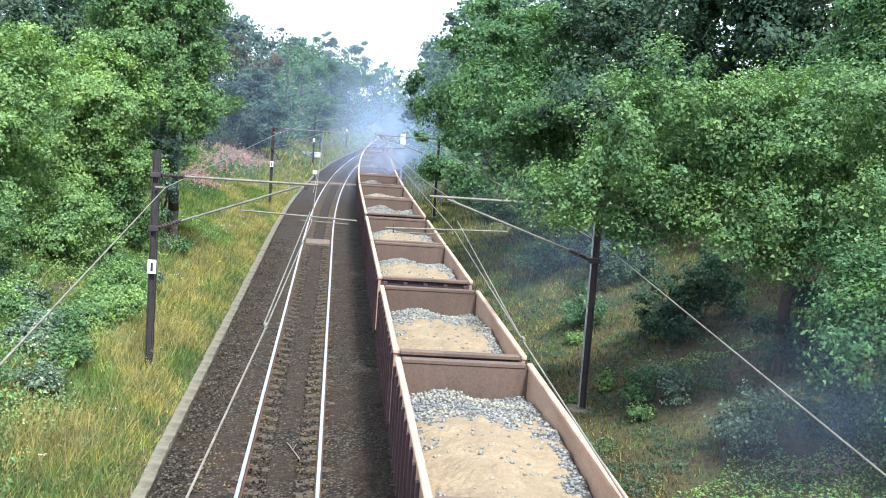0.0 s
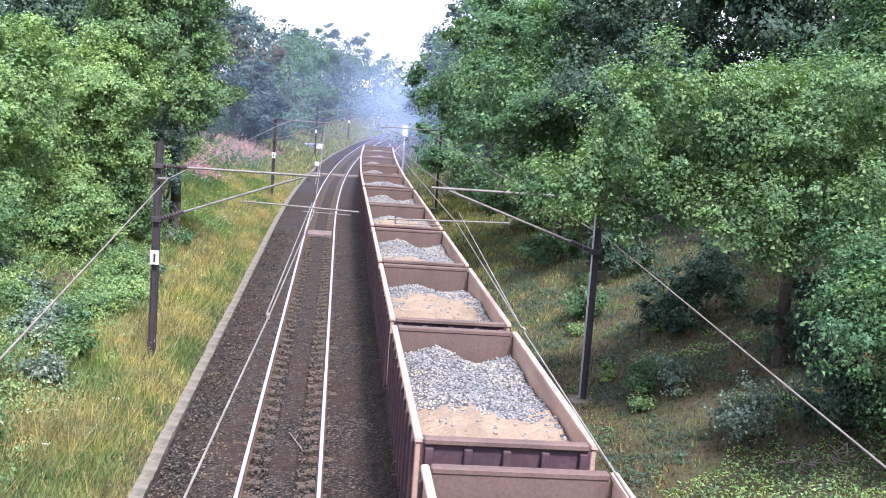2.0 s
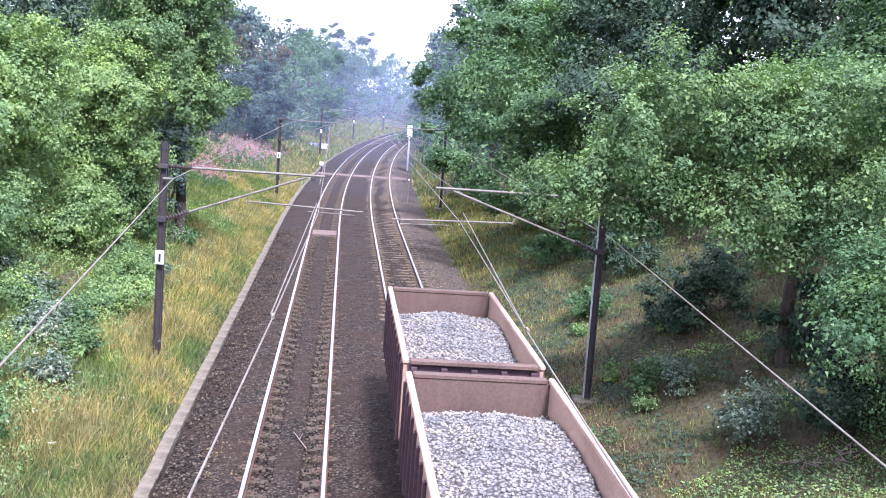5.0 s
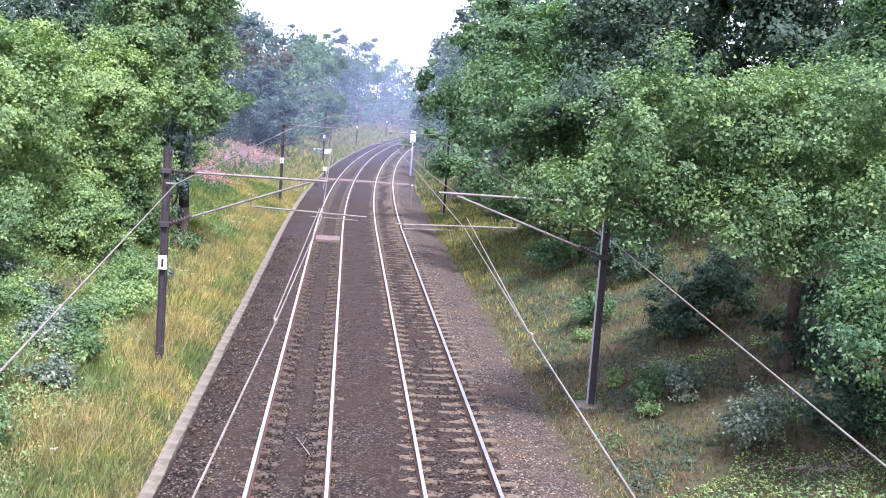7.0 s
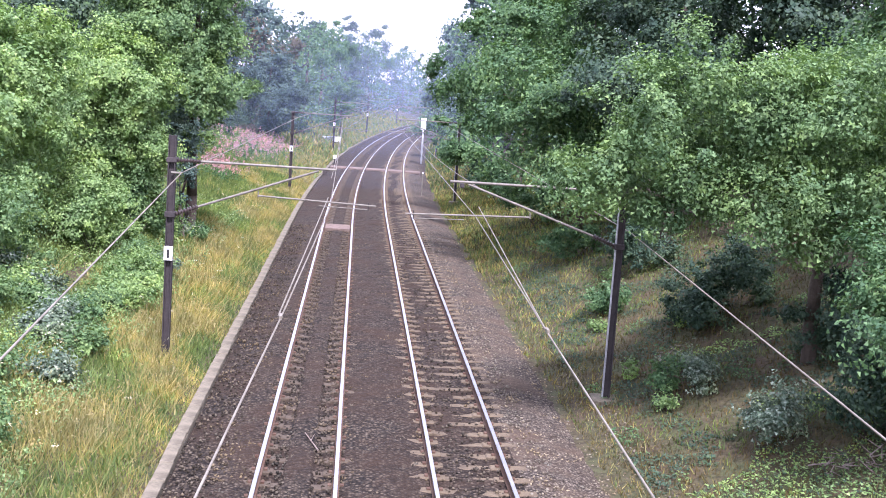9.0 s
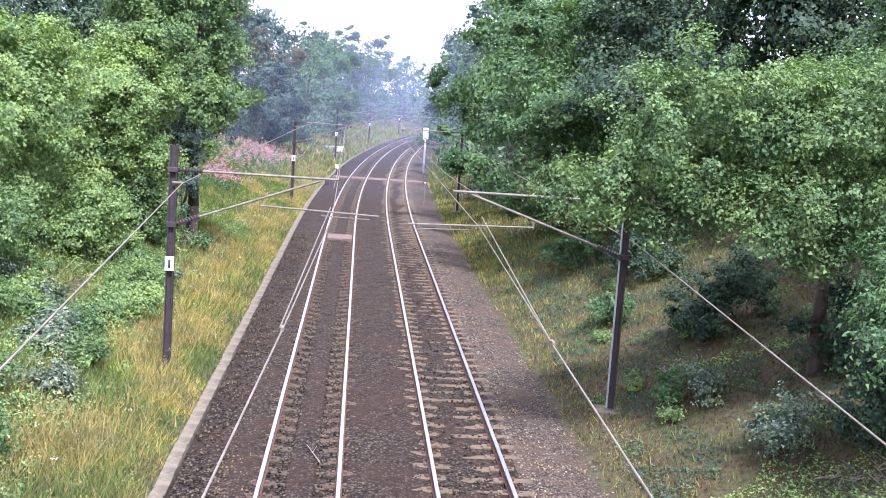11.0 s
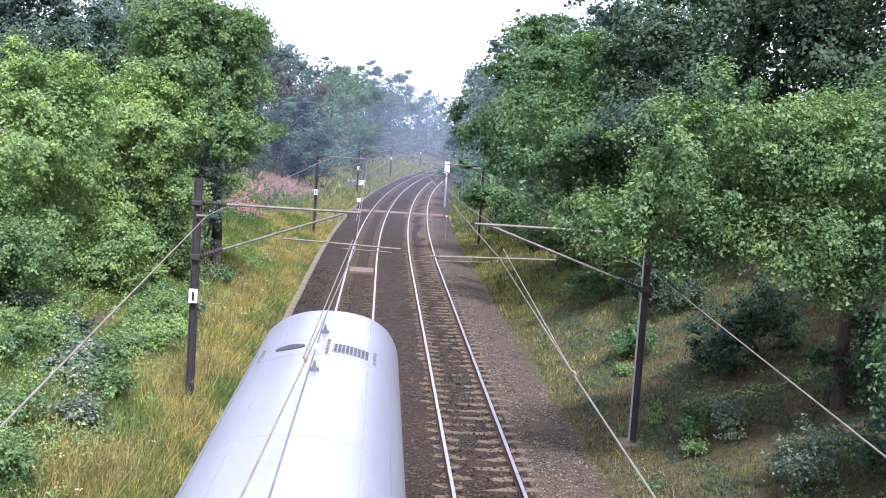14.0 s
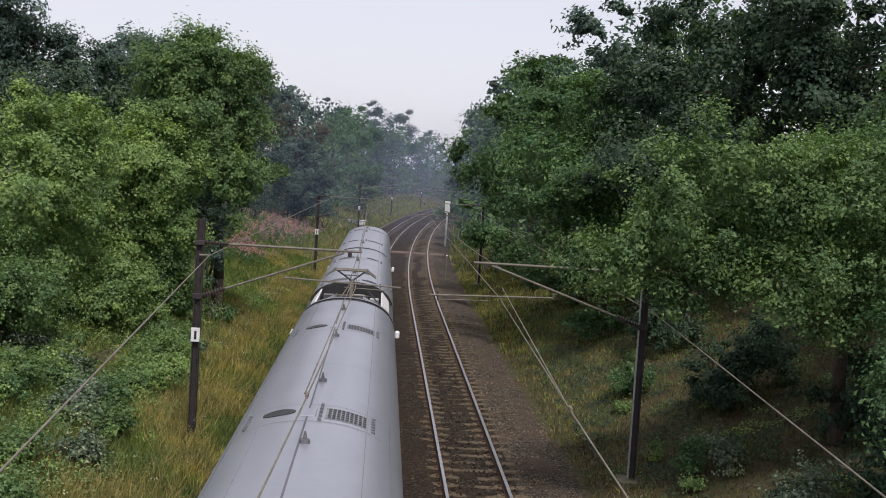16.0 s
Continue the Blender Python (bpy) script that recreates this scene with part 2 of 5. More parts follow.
def tube(bm, a, b, r, r2=None, seg=8):
    a, b = Vector(a), Vector(b)
    d = b - a
    m = Matrix.Translation((a + b) / 2) @ d.to_track_quat("Z", "Y").to_matrix().to_4x4()
    bmesh.ops.create_cone(bm, cap_ends=True, segments=seg, radius1=r, radius2=r if r2 is None else r2, depth=d.length, matrix=m)


def tubed(a, b, r, r2=None, seg=8):
    bm = bmesh.new()
    tube(bm, a, b, r, r2, seg)
    return bm


def ribbed(a, b, core, rim, count, seg=12):
    """A stick with round sheds along it, turned in one piece."""
    bm = bmesh.new()
    a, b = Vector(a), Vector(b)
    m = (b - a).to_track_quat("Z", "Y").to_matrix()
    prof = [(0.0, core)]
    for i in range(count):
        f = (i + 0.5) / count
        w = 0.5 / count
        prof += [(f - 0.75 * w, core), (f - 0.35 * w, rim * 0.8), (f, rim), (f + 0.25 * w, rim * 0.75), (f + 0.45 * w, core)]
    prof.append((1.0, core))
    rings = []
    for f, r in prof:
        c = a.lerp(b, f)
        rings.append([bm.verts.new(c + m @ Vector((r * math.cos(2 * math.pi * j / seg), r * math.sin(2 * math.pi * j / seg), 0))) for j in range(seg)])
    for p, q in zip(rings, rings[1:]):
        for j in range(seg):
            bm.faces.new((p[j], p[(j + 1) % seg], q[(j + 1) % seg], q[j]))
    bm.faces.new(rings[0][::-1])
    bm.faces.new(rings[-1])
    return bm


def empty(name, x=0, y=0, z=0, rz=0):
    ob = new(name)
    ob.empty_display_size = 0.2
    ob.matrix_basis = pose(x, y, z, 0, 0, rz)
    return ob


# ---- the line: straight, then a long right-hand curve ----
CURVE_START, RADIUS, CURVE_END = 75.0, 1010.0, 300.0


def bend(y):
    d = min(max(y - CURVE_START, 0.0), CURVE_END - CURVE_START)
    return d * d / (2 * RADIUS) + max(y - CURVE_END, 0.0) * (CURVE_END - CURVE_START) / RADIUS


def heading(y):
    return -math.degrees(math.atan(min(max(y - CURVE_START, 0.0), CURVE_END - CURVE_START) / RADIUS))


def on_line(u, y):
    """The x of a place u metres to the right of the line's middle."""
    return u + bend(y)


LEFT, RIGHT = -1.7, 1.7


def hill(u, y):
    """Height of the ground: a cutting with grassy sides, flat fields beyond."""
    wob = 0.12 * noise.noise((u * 0.35, y * 0.35, 0)) + 0.35 * noise.noise((u * 0.06, y * 0.06, 4))
    if abs(u) < 4.4:
        return -0.75
    if u < 0:
        d = -u - 4.4
        z = -0.22 + 0.30 * min(d, 13) + 0.08 * max(0, min(d - 13, 30))
        w = min(1, max(0, (d - 0.4) / 2))
    else:
        d = u - 4.4
        z = -0.42 + 0.10 * min(d, 0.6) + 0.36 * max(0, min(d - 0.6, 14)) + 0.06 * max(0, min(d - 14, 30))
        w = min(1, max(0, (d - 0.4) / 2))
    return z + wob * w


def ticks(spans):
    out = []
    for a, b, s in spans:
        out += list(np.arange(a, b, s))
    return out


def ground():
    us = ticks([(-700, -100, 60), (-100, -30, 8), (-30, -4.4, 0.8), (-4.4, 4.4, 1.1), (4.4, 30, 0.8), (30, 100, 8), (100, 701, 60)])
    ys = ticks([(-300, 0, 25), (0, 110, 1.0), (110, 260, 4), (260, 1000, 40)])
    verts = [(on_line(u, y), y, hill(u, y)) for y in ys for u in us]
    w = len(us)
    faces = [(i * w + j, i * w + j + 1, (i + 1) * w + j + 1, (i + 1) * w + j) for i in range(len(ys) - 1) for j in range(w - 1)]
    return tagged(obj("ground", verts, faces, M["soil"], smooth=True), "earth banks of a railway cutting under grass and scrub", "ground", kind="structure")


def sweep(name, profile, ys, mat, parent=None, closed=False, mats=None, slots=None, jitter=0.0, label=""):
    verts, faces, fm = [], [], []
    k = len(profile)
    for y in ys:
        for u, z in profile:
            j = jitter * noise.noise((u * 2.1, y * 2.1, 0)) if jitter else 0
            verts.append((on_line(u, y), y, z + j))
    for i in range(len(ys) - 1):
        for j in range(k if closed else k - 1):
            a, b = i * k + j, i * k + (j + 1) % k
            faces.append((a, b, b + k, a + k))
            fm.append(slots[j] if slots else 0)
    if closed:
        faces += [tuple(range(k))[::-1], tuple(range(len(verts) - k, len(verts)))]
        fm += [0, 0]
    return obj(name, verts, faces, mat, parent, label, mats=mats, face_mats=fm if slots else None)


def ballast():
    p = [(-4.2, -0.5), (-4.12, -0.25), (-3.4, -0.19), (-3.0, -0.16), (-2.75, -0.145), (-2.56, -0.165), (-2.42, -0.20), (-2.34, -0.225), (-2.02, -0.22), (-1.94, -0.155), (-1.7, -0.135), (-1.46, -0.155), (-1.38, -0.22), (-1.06, -0.225), (-0.9, -0.185), (-0.82, -0.16),
         (-0.65, -0.145), (-0.3, -0.14), (0, -0.135), (0.3, -0.14), (0.65, -0.16), (0.88, -0.19), (1.05, -0.205), (1.3, -0.20), (1.5, -0.185), (1.7, -0.195), (2.1, -0.205), (2.35, -0.205), (2.55, -0.195), (2.75, -0.175), (3.1, -0.17), (3.7, -0.24), (4.3, -0.36), (4.9, -0.5), (5.1, -0.75)]
    ys = ticks([(-120, 20, 4), (20, 90, 0.4), (90, 300, 2)])
    return tagged(sweep("ballast", p, ys, M["ballast"], jitter=0.05, mats=[M["ballast"], M["ballast_pale"]], slots=[1 if u >= 2.75 else 0 for u, z in p]), "brown-grey crushed stone ballast under both tracks", "ballast", kind="structure")


def scattered_stones(name, spots, size, mat, parent=None):
    """Small broken stones, each a squashed eight-sided lump."""
    rng = np.random.default_rng(5)
    n = len(spots)
    base = np.array([(1, 0, 0), (0, 1, 0), (-1, 0, 0), (0, -1, 0), (0, 0, 1), (0, 0, -1)], float)
    v = base[None] * rng.uniform(0.55, 1.15, (n, 6, 1)) * (size * rng.uniform(0.6, 1.4, (n, 1, 1)))
    a = rng.uniform(0, 6.28, n)
    c, s = np.cos(a)[:, None], np.sin(a)[:, None]
    x, y, z = v[..., 0] * 1.0, v[..., 1] * 0.8, v[..., 2] * 0.75
    tilt = rng.uniform(-0.6, 0.6, (n, 1))
    x, z = x * np.cos(tilt) - z * np.sin(tilt), x * np.sin(tilt) + z * np.cos(tilt)
    v = np.stack([x * c - y * s, x * s + y * c, z], -1) + np.asarray(spots)[:, None]
    tri = np.array([(0, 1, 4), (1, 2, 4), (2, 3, 4), (3, 0, 4), (1, 0, 5), (2, 1, 5), (3, 2, 5), (0, 3, 5)])
    f = (tri[None] + 6 * np.arange(n)[:, None, None]).reshape(-1, 3)
    me = bpy.data.meshes.new(name)
    me.vertices.add(6 * n)
    me.vertices.foreach_set("co", v.astype(np.float32).ravel())
    me.loops.add(3 * len(f))
    me.loops.foreach_set("vertex_index", f.astype(np.int32).ravel())
    me.polygons.add(len(f))
    me.polygons.foreach_set("loop_start", np.arange(0, 3 * len(f), 3, dtype=np.int32))
    me.materials.append(mat)
    me.update(calc_edges=True)
    ob = new(name, me)
    if parent:
        ob.parent = parent
    return ob


def loose_ballast():
    rng = np.random.default_rng(2)
    n = 28000
    y = 30 + 45 * rng.random(n) ** 1.5
    u = np.where(rng.random(n) < 0.72, rng.uniform(-4.1, 2.8, n), 2.8 + 3.0 * rng.random(n) ** 1.25)
    keep = np.ones(n, bool)
    for c in (LEFT - 0.7525, LEFT + 0.7525, RIGHT - 0.7525, RIGHT + 0.7525):
        keep &= np.abs(u - c) > 0.10
    keep &= ~((np.abs(u - RIGHT) < 1.25) & (rng.random(n) < 0.6))
    u, y = u[keep], y[keep]
    z = np.where(u > 3.4, -0.2 - (u - 3.4) * 0.18, -0.165)
    z = np.where(u > 4.45, [hill(a, b) + 0.01 for a, b in zip(u, y)], z)
    for pale, mat, label in ((False, "stone_piece", "loose broken stones lying on the ballast"), (True, "stone_pale", "paler loose stones spilling down the ballast shoulder")):
        w = (u > 2.8) == pale
        ob = scattered_stones("ballast_stones", np.stack([u, y, z], -1)[w], 0.036 if pale else 0.04, M[mat])
        tagged(ob, label, "stones", kind="stuff")


def one_sleeper():
    bm = bmesh.new()
    for x0, x1, z in ((-1.26, -0.48, -0.165), (0.48, 1.26, -0.165), (-0.5, 0.5, -0.195)):
        box(bm, (x0, -0.13, -0.36), (x1, 0.13, z), 0.02)
    me = bpy.data.meshes.new("sleeper")
    bm.to_mesh(me)
    bm.free()
    return me


def fastenings(u0, ys, parent):
    """The clips that hold the rails, four on a sleeper, joined."""
    cube = np.array([(x, y, z) for x in (-1, 1) for y in (-1, 1) for z in (0, 1)], float) * (0.035, 0.05, 0.04)
    order = [(0, 1, 3, 2), (4, 6, 7, 5), (0, 4, 5, 1), (2, 3, 7, 6), (1, 5, 7, 3)]
    v = []
    for y in ys:
        for c in (-0.8725, -0.6325, 0.6325, 0.8725):
            b = cube + (on_line(u0 + c, y), y, -0.168)
            v += [b[i] for f in order for i in f]
    return tagged(quads("fastening", v, M["rail_side"], parent), kind="stuff")


def track(u0, label, mat, seed):
    rng = random.Random(seed)
    top = tagged(empty("railway_track"), label, "railway track", group="tracks in the cutting")
    head = [(-0.042, -0.006), (-0.035, 0.0), (0.035, 0.0), (0.042, -0.006), (0.042, -0.035), (0.01, -0.05), (0.01, -0.125), (0.07, -0.14), (0.07, -0.155), (-0.07, -0.155), (-0.07, -0.14), (-0.01, -0.125), (-0.01, -0.05), (-0.042, -0.035)]
    slots = [1, 1, 1, 0, 0, 0, 0, 0, 0, 0, 0, 0, 0, 0]
    ys = ticks([(-120, 70, 10), (70, 305, 3)])
    for s in (-1, 1):
        sweep("rail", [(u0 + s * 0.7525 + a, b) for a, b in head], ys, None, top, closed=True, mats=[M["rail_side"], M["rail_head"]], slots=slots, label="worn steel rail with a bright head")
    me, near = one_sleeper(), []
    me.materials.append(mat)
    y = 26.0
    while y < 250:
        ob = new("sleeper", me)
        ob.parent = top
        ob.matrix_basis = pose(on_line(u0, y), y, 0.0, 0, 0, heading(y) + rng.uniform(-0.6, 0.6))
        near += [y] * (y < 100)
        y += 0.75 + rng.uniform(-0.02, 0.02)
    fastenings(u0, near, top)
    return top


def cable_trough():
    top = tagged(empty("cable_trough"), "pale weathered concrete cable trough edging the ballast", "cable trough", kind="structure")
    rng = random.Random(7)
    lid = boxed((-0.135, -0.49, 0.0), (0.135, 0.49, 0.06), 0.012)
    me = bpy.data.meshes.new("trough_lid")
    lid.to_mesh(me)
    lid.free()
    me.materials.append(M["kerb"])
    y = 24.0
    while y < 150:
        ob = new("trough_lid", me)
        ob.parent = top
        ob.matrix_basis = pose(on_line(-4.27 + rng.uniform(-0.015, 0.015), y), y, -0.17 + rng.uniform(-0.012, 0.012), rng.uniform(-0.6, 0.6), rng.uniform(-1.2, 1.2), heading(y) + rng.uniform(-0.8, 0.8))
        y += 1.0
    sweep("trough_body", [(-4.38, -0.7), (-4.38, -0.172), (-4.14, -0.172), (-4.14, -0.7)], ticks([(-100, 75, 5), (75, 300, 3)]), M["kerb"], top)
    return top


# ---- overhead line ----
def insulator(a, b, parent):
    """Ribbed stick between two points."""
    bm = ribbed(a, b, 0.035, 0.075, 8)
    return part("insulator", bm, M["insulator"], parent, "brown ribbed porcelain insulator")


def mast(side, y, u, label, foot, top_z, plate=True):
    """A column with its cantilever over the nearer track; side is -1 on the left of the line, +1 on the right."""
    m = tagged(empty("overhead_line_mast", on_line(u, y), y, 0, heading(y)), label, "catenary mast", group="overhead line masts")
    bm = bmesh.new()
    box(bm, (-0.067, -0.008, foot), (0.067, 0.008, top_z - 0.01))
    part("web", bm, M["mast"], m, "dark painted steel web")
    for s in (-1, 1):
        # right masts: track-side flange narrower and pale, sunlight put into its colour
        bright = side > 0 and s < 0
        part("flange", boxed((s * 0.08 - 0.013, -0.1 + 0.05 * bright, foot), (s * 0.08 + 0.013, 0.1 - 0.05 * bright, top_z), 0.003), M["pale" if bright else "mast"], m, "steel flange coloured pale for the sun on it" if bright else "dark painted steel flange")
    part("foundation", boxed((-0.35, -0.35, foot - 0.5), (0.35, 0.35, foot + 0.05), 0.03), M["kerb"], m)
    i = -side  # towards the track
    reach = abs(u) - 1.7
    zt, zb = 5.23, 3.95
    insulator((i * 0.12, 0, zt), (i * 0.72, 0, zt), m)
    part("top_tube", tubed((i * 0.72, 0, zt), (i * (reach + 0.3), 0, zt), 0.032), M["galv"], m)
    insulator((i * 0.12, 0, zb - 0.08), (i * 0.68, 0, zb + 0.14), m)
    part("bracket_tube", tubed((i * 0.68, 0, zb + 0.14), (i * (reach - 0.15), 0, zt - 0.05), 0.03), M["galv"], m)
    z1 = 4.44
    x1 = i * (reach * 0.57)
    part("registration_tube", tubed((x1, 0, z1 + 0.02), (i * (reach + 1.35), 0, z1 - 0.07), 0.022), M["galv"], m)
    part("drop_bracket", tubed((x1, 0, z1 - 0.02), (x1, 0, z1 + 0.14), 0.018), M["galv"], m)
    part("steady_arm", tubed((i * (reach + 1.15), 0, z1 - 0.17), (i * (reach - 0.1), 0, z1 - 0.14), 0.012), M["galv"], m)
    part("steady_bracket", tubed((i * (reach + 1.15), 0, z1 - 0.19), (i * (reach + 1.15), 0, z1 + 0.02), 0.015), M["mast"], m)
    part("catenary_clamp", boxed((i * reach - 0.05, -0.06, zt - 0.14), (i * reach + 0.05, 0.06, zt - 0.03), 0.01), M["mast"], m)
    part("mast_collar", boxed((-0.13, -0.12, zt - 0.06), (0.13, 0.12, zt + 0.06), 0.01), M["mast"], m)
    part("mast_collar", boxed((-0.13, -0.12, zb - 0.16), (0.13, 0.12, zb - 0.02), 0.01), M["mast"], m)
    part("feeder_bracket", tubed((0, -0.1, 4.92), (i * 0.25, -0.1, 4.92), 0.03), M["galv"], m)
    if plate:
        part("number_plate", boxed((-0.11, -0.135, 2.70), (0.11, -0.115, 3.06), 0.004), M["white"], m, "small white plate")
        part("plate_bar", boxed((-0.03, -0.142, 2.76), (0.03, -0.137, 2.98)), M["black"], m)
    return m


def strung(name, points, r, mat, label, sag=0.0):
    """A wire hung through the points."""
    cu = bpy.data.curves.new(name, "CURVE")
    cu.dimensions, cu.bevel_depth, cu.bevel_resolution = "3D", r, 1
    sp = cu.splines.new("POLY")
    pts = []
    for a, b in zip(points, points[1:]):
        n = 8
        pts += [Vector(a).lerp(Vector(b), i / n) - Vector((0, 0, sag * 4 * (i / n) * (1 - i / n))) for i in range(n)]
    pts.append(Vector(points[-1]))
    sp.points.add(len(pts) - 1)
    for p, q in zip(sp.points, pts):
        p.co = (*q, 1)
    cu.materials.append(mat)
    return tagged(new(name, cu), label, "wire", group="overhead wires")


def overhead_line():
    mast(-1, 43.7, -5.5, "dark steel overhead line mast with white plate in tall grass", -0.1, 5.85)
    mast(1, 42.5, 5.72, "dark steel overhead line mast on the bank under leaves", -0.05, 5.8, plate=False)
    for n, y in enumerate((89.7, 135.7, 181.0, 226.0)):
        mast(-1, y, -5.3, "distant dark steel overhead line mast with white plate", 0.0, 5.3 + 0.3 * (n > 0))
        mast(1, y + 0.2, 5.6, "distant dark steel overhead line mast beside the bank", 0.0, 5.3 + 0.3 * (n > 0), plate=False)
    ys = [89.7, 135.7, 181.0, 226.0]
    for u, s in ((LEFT, -1), (RIGHT, 1)):
        k = 0.35 * -s
        zig = [on_line(u + (k if n % 2 else -k), y) for n, y in enumerate(ys)]
        first = -1.5 if s < 0 else 2.12
        near = -1.95 if s < 0 else 1.58
        mid = -1.77 if s < 0 else 1.73
        strung("contact_wire", [(near - (mid - near) * 3.2, -4, 4.38), (near, 22.8, 4.38), (mid, 29.5, 4.38), (first, 42.8, 4.36)] + [(x, y, 4.3) for x, y in zip(zig, ys)], 0.012, M["wire"], "taut copper contact wire over the track")
        strung("catenary_wire", [(mid - 0.03, 29.4, 4.42), (first + 0.05 * s, 42.8, 4.62)], 0.011, M["wire"], "taut catenary wire joining the contact wire")
        strung("catenary_wire", [(first, 42.8, 5.1)] + [(x, y, 5.1) for x, y in zip(zig, ys)], 0.009, M["wire"], "slack catenary wire between distant masts", 0.35)
        part("wire_clamp", boxed((mid - 0.02, 29.32, 4.37), (mid + 0.02, 29.5, 4.43), 0.005), M["wire"], bpy.data.objects["contact_wire" if s < 0 else "contact_wire.001"])
        a = (-5.25, 43.6, 4.92) if s < 0 else (5.95, 42.4, 4.25)
        b = (-3.95, 24.6, 4.80) if s < 0 else (4.75, 25.0, 4.12)
        c = [b[i] + (b[i] - a[i]) * 1.0 for i in range(3)]
        strung("earth_wire", [c, b, a] + [(on_line(s * 5.0, y), y, 4.9) for y in ys], 0.013, M["wire"], "pale aerial earth wire strung along the masts")


# ---- plants ----
def leaf_blades(c, out, size, rng, narrow=0.8):
    """Loose leaf blades at the places c, facing roughly out; size is one number or one for each leaf."""
    n = len(c)
    nor = out + rng.normal(0, 0.55, (n, 3)) + (0, 0, 0.35)
    nor /= np.linalg.norm(nor, axis=1, keepdims=True) + 1e-9
    a = np.cross(nor, rng.normal(0, 1, (n, 3)))
    a /= np.linalg.norm(a, axis=1, keepdims=True) + 1e-9
    b = np.cross(nor, a)
    s = np.reshape(size, (-1, 1)) * rng.uniform(0.6, 1.3, (n, 1))
    a, b = a * s * 0.5, b * s * 0.5 * narrow
    return np.stack([c - a, c + a * 0.55 + b, c + a * 0.8 - b * 0.8], 1).reshape(-1, 3)


def crown_points(lobes, n, clump, rng, per=260, fill=0.2):
    """Places on and in a crown of lobes: boughs on the lobes, leafy sprays on the boughs with
    dark gaps between, and coarse inner leaves. The last value says which leaves are inner ones."""
    lobes = np.asarray(lobes, float)
    weight = lobes[:, 3] * lobes[:, 4] + lobes[:, 4] * lobes[:, 5] + lobes[:, 3] * lobes[:, 5]
    inner = int(n * fill)
    m = n - inner
    k = max(10, int(m / per))
    which = rng.choice(len(lobes), k, p=weight / weight.sum())
    d = rng.normal(0, 1, (k, 3)) + (0, 0, 0.3)
    d /= np.linalg.norm(d, axis=1, keepdims=True)
    centre = lobes[which, :3] + d * (0.78 + 0.30 * rng.random((k, 1)) ** 1.3) * lobes[which, 3:]
    out = d / lobes[which, 3:]
    out /= np.linalg.norm(out, axis=1, keepdims=True)
    size = clump * (0.45 + 1.5 * rng.random((k, 1)) ** 2)
    twigs = 17
    e = rng.normal(0, 1, (k * twigs, 3)) + 0.85 * np.repeat(out, twigs, 0) + (0, 0, 0.45)
    e /= np.linalg.norm(e, axis=1, keepdims=True)
    reach = np.repeat(size, twigs, 0) * rng.uniform(0.45, 1.35, (k * twigs, 1))
    tip = np.repeat(centre, twigs, 0) + e * reach * (1, 1, 0.75)
    share = np.repeat(size[:, 0] ** 1.6, twigs) * rng.uniform(0.3, 1.0, k * twigs)
    own = rng.choice(k * twigs, m, p=share / share.sum())
    along = rng.random((m, 1)) ** 0.6
    base = centre[own // twigs]
    c = base + (tip[own] - base) * (0.35 + 0.65 * along) + rng.normal(0, 0.17, (m, 3)) * reach[own] * (1, 1, 0.7)
    own2 = rng.choice(len(lobes), inner, p=weight / weight.sum())
    d2 = rng.normal(0, 1, (inner, 3))
    d2 /= np.linalg.norm(d2, axis=1, keepdims=True)
    c2 = lobes[own2, :3] + d2 * rng.uniform(0.3, 0.72, (inner, 1)) * lobes[own2, 3:]
    return np.concatenate([c, c2]), np.concatenate([e[own] * 0.75 + out[own // twigs] * 0.35, d2]), np.arange(n) >= m


def lumpy(cx, cy, cz, rx, ry, rz, n, seed):
    """Lobes that make up one uneven crown."""
    rng = random.Random(seed)
    out = [(cx, cy, cz, rx * 0.66, ry * 0.66, rz * 0.68)]
    for i in range(n):
        a, e = rng.uniform(0, 6.28), rng.uniform(-0.75, 1.2)
        k = rng.uniform(0.22, 0.48)
        g = 1.02 - k
        out.append((cx + math.cos(a) * math.cos(e) * rx * g, cy + math.sin(a) * math.cos(e) * ry * g, cz + math.sin(e) * rz * g, rx * k, ry * k, rz * k))
    return out


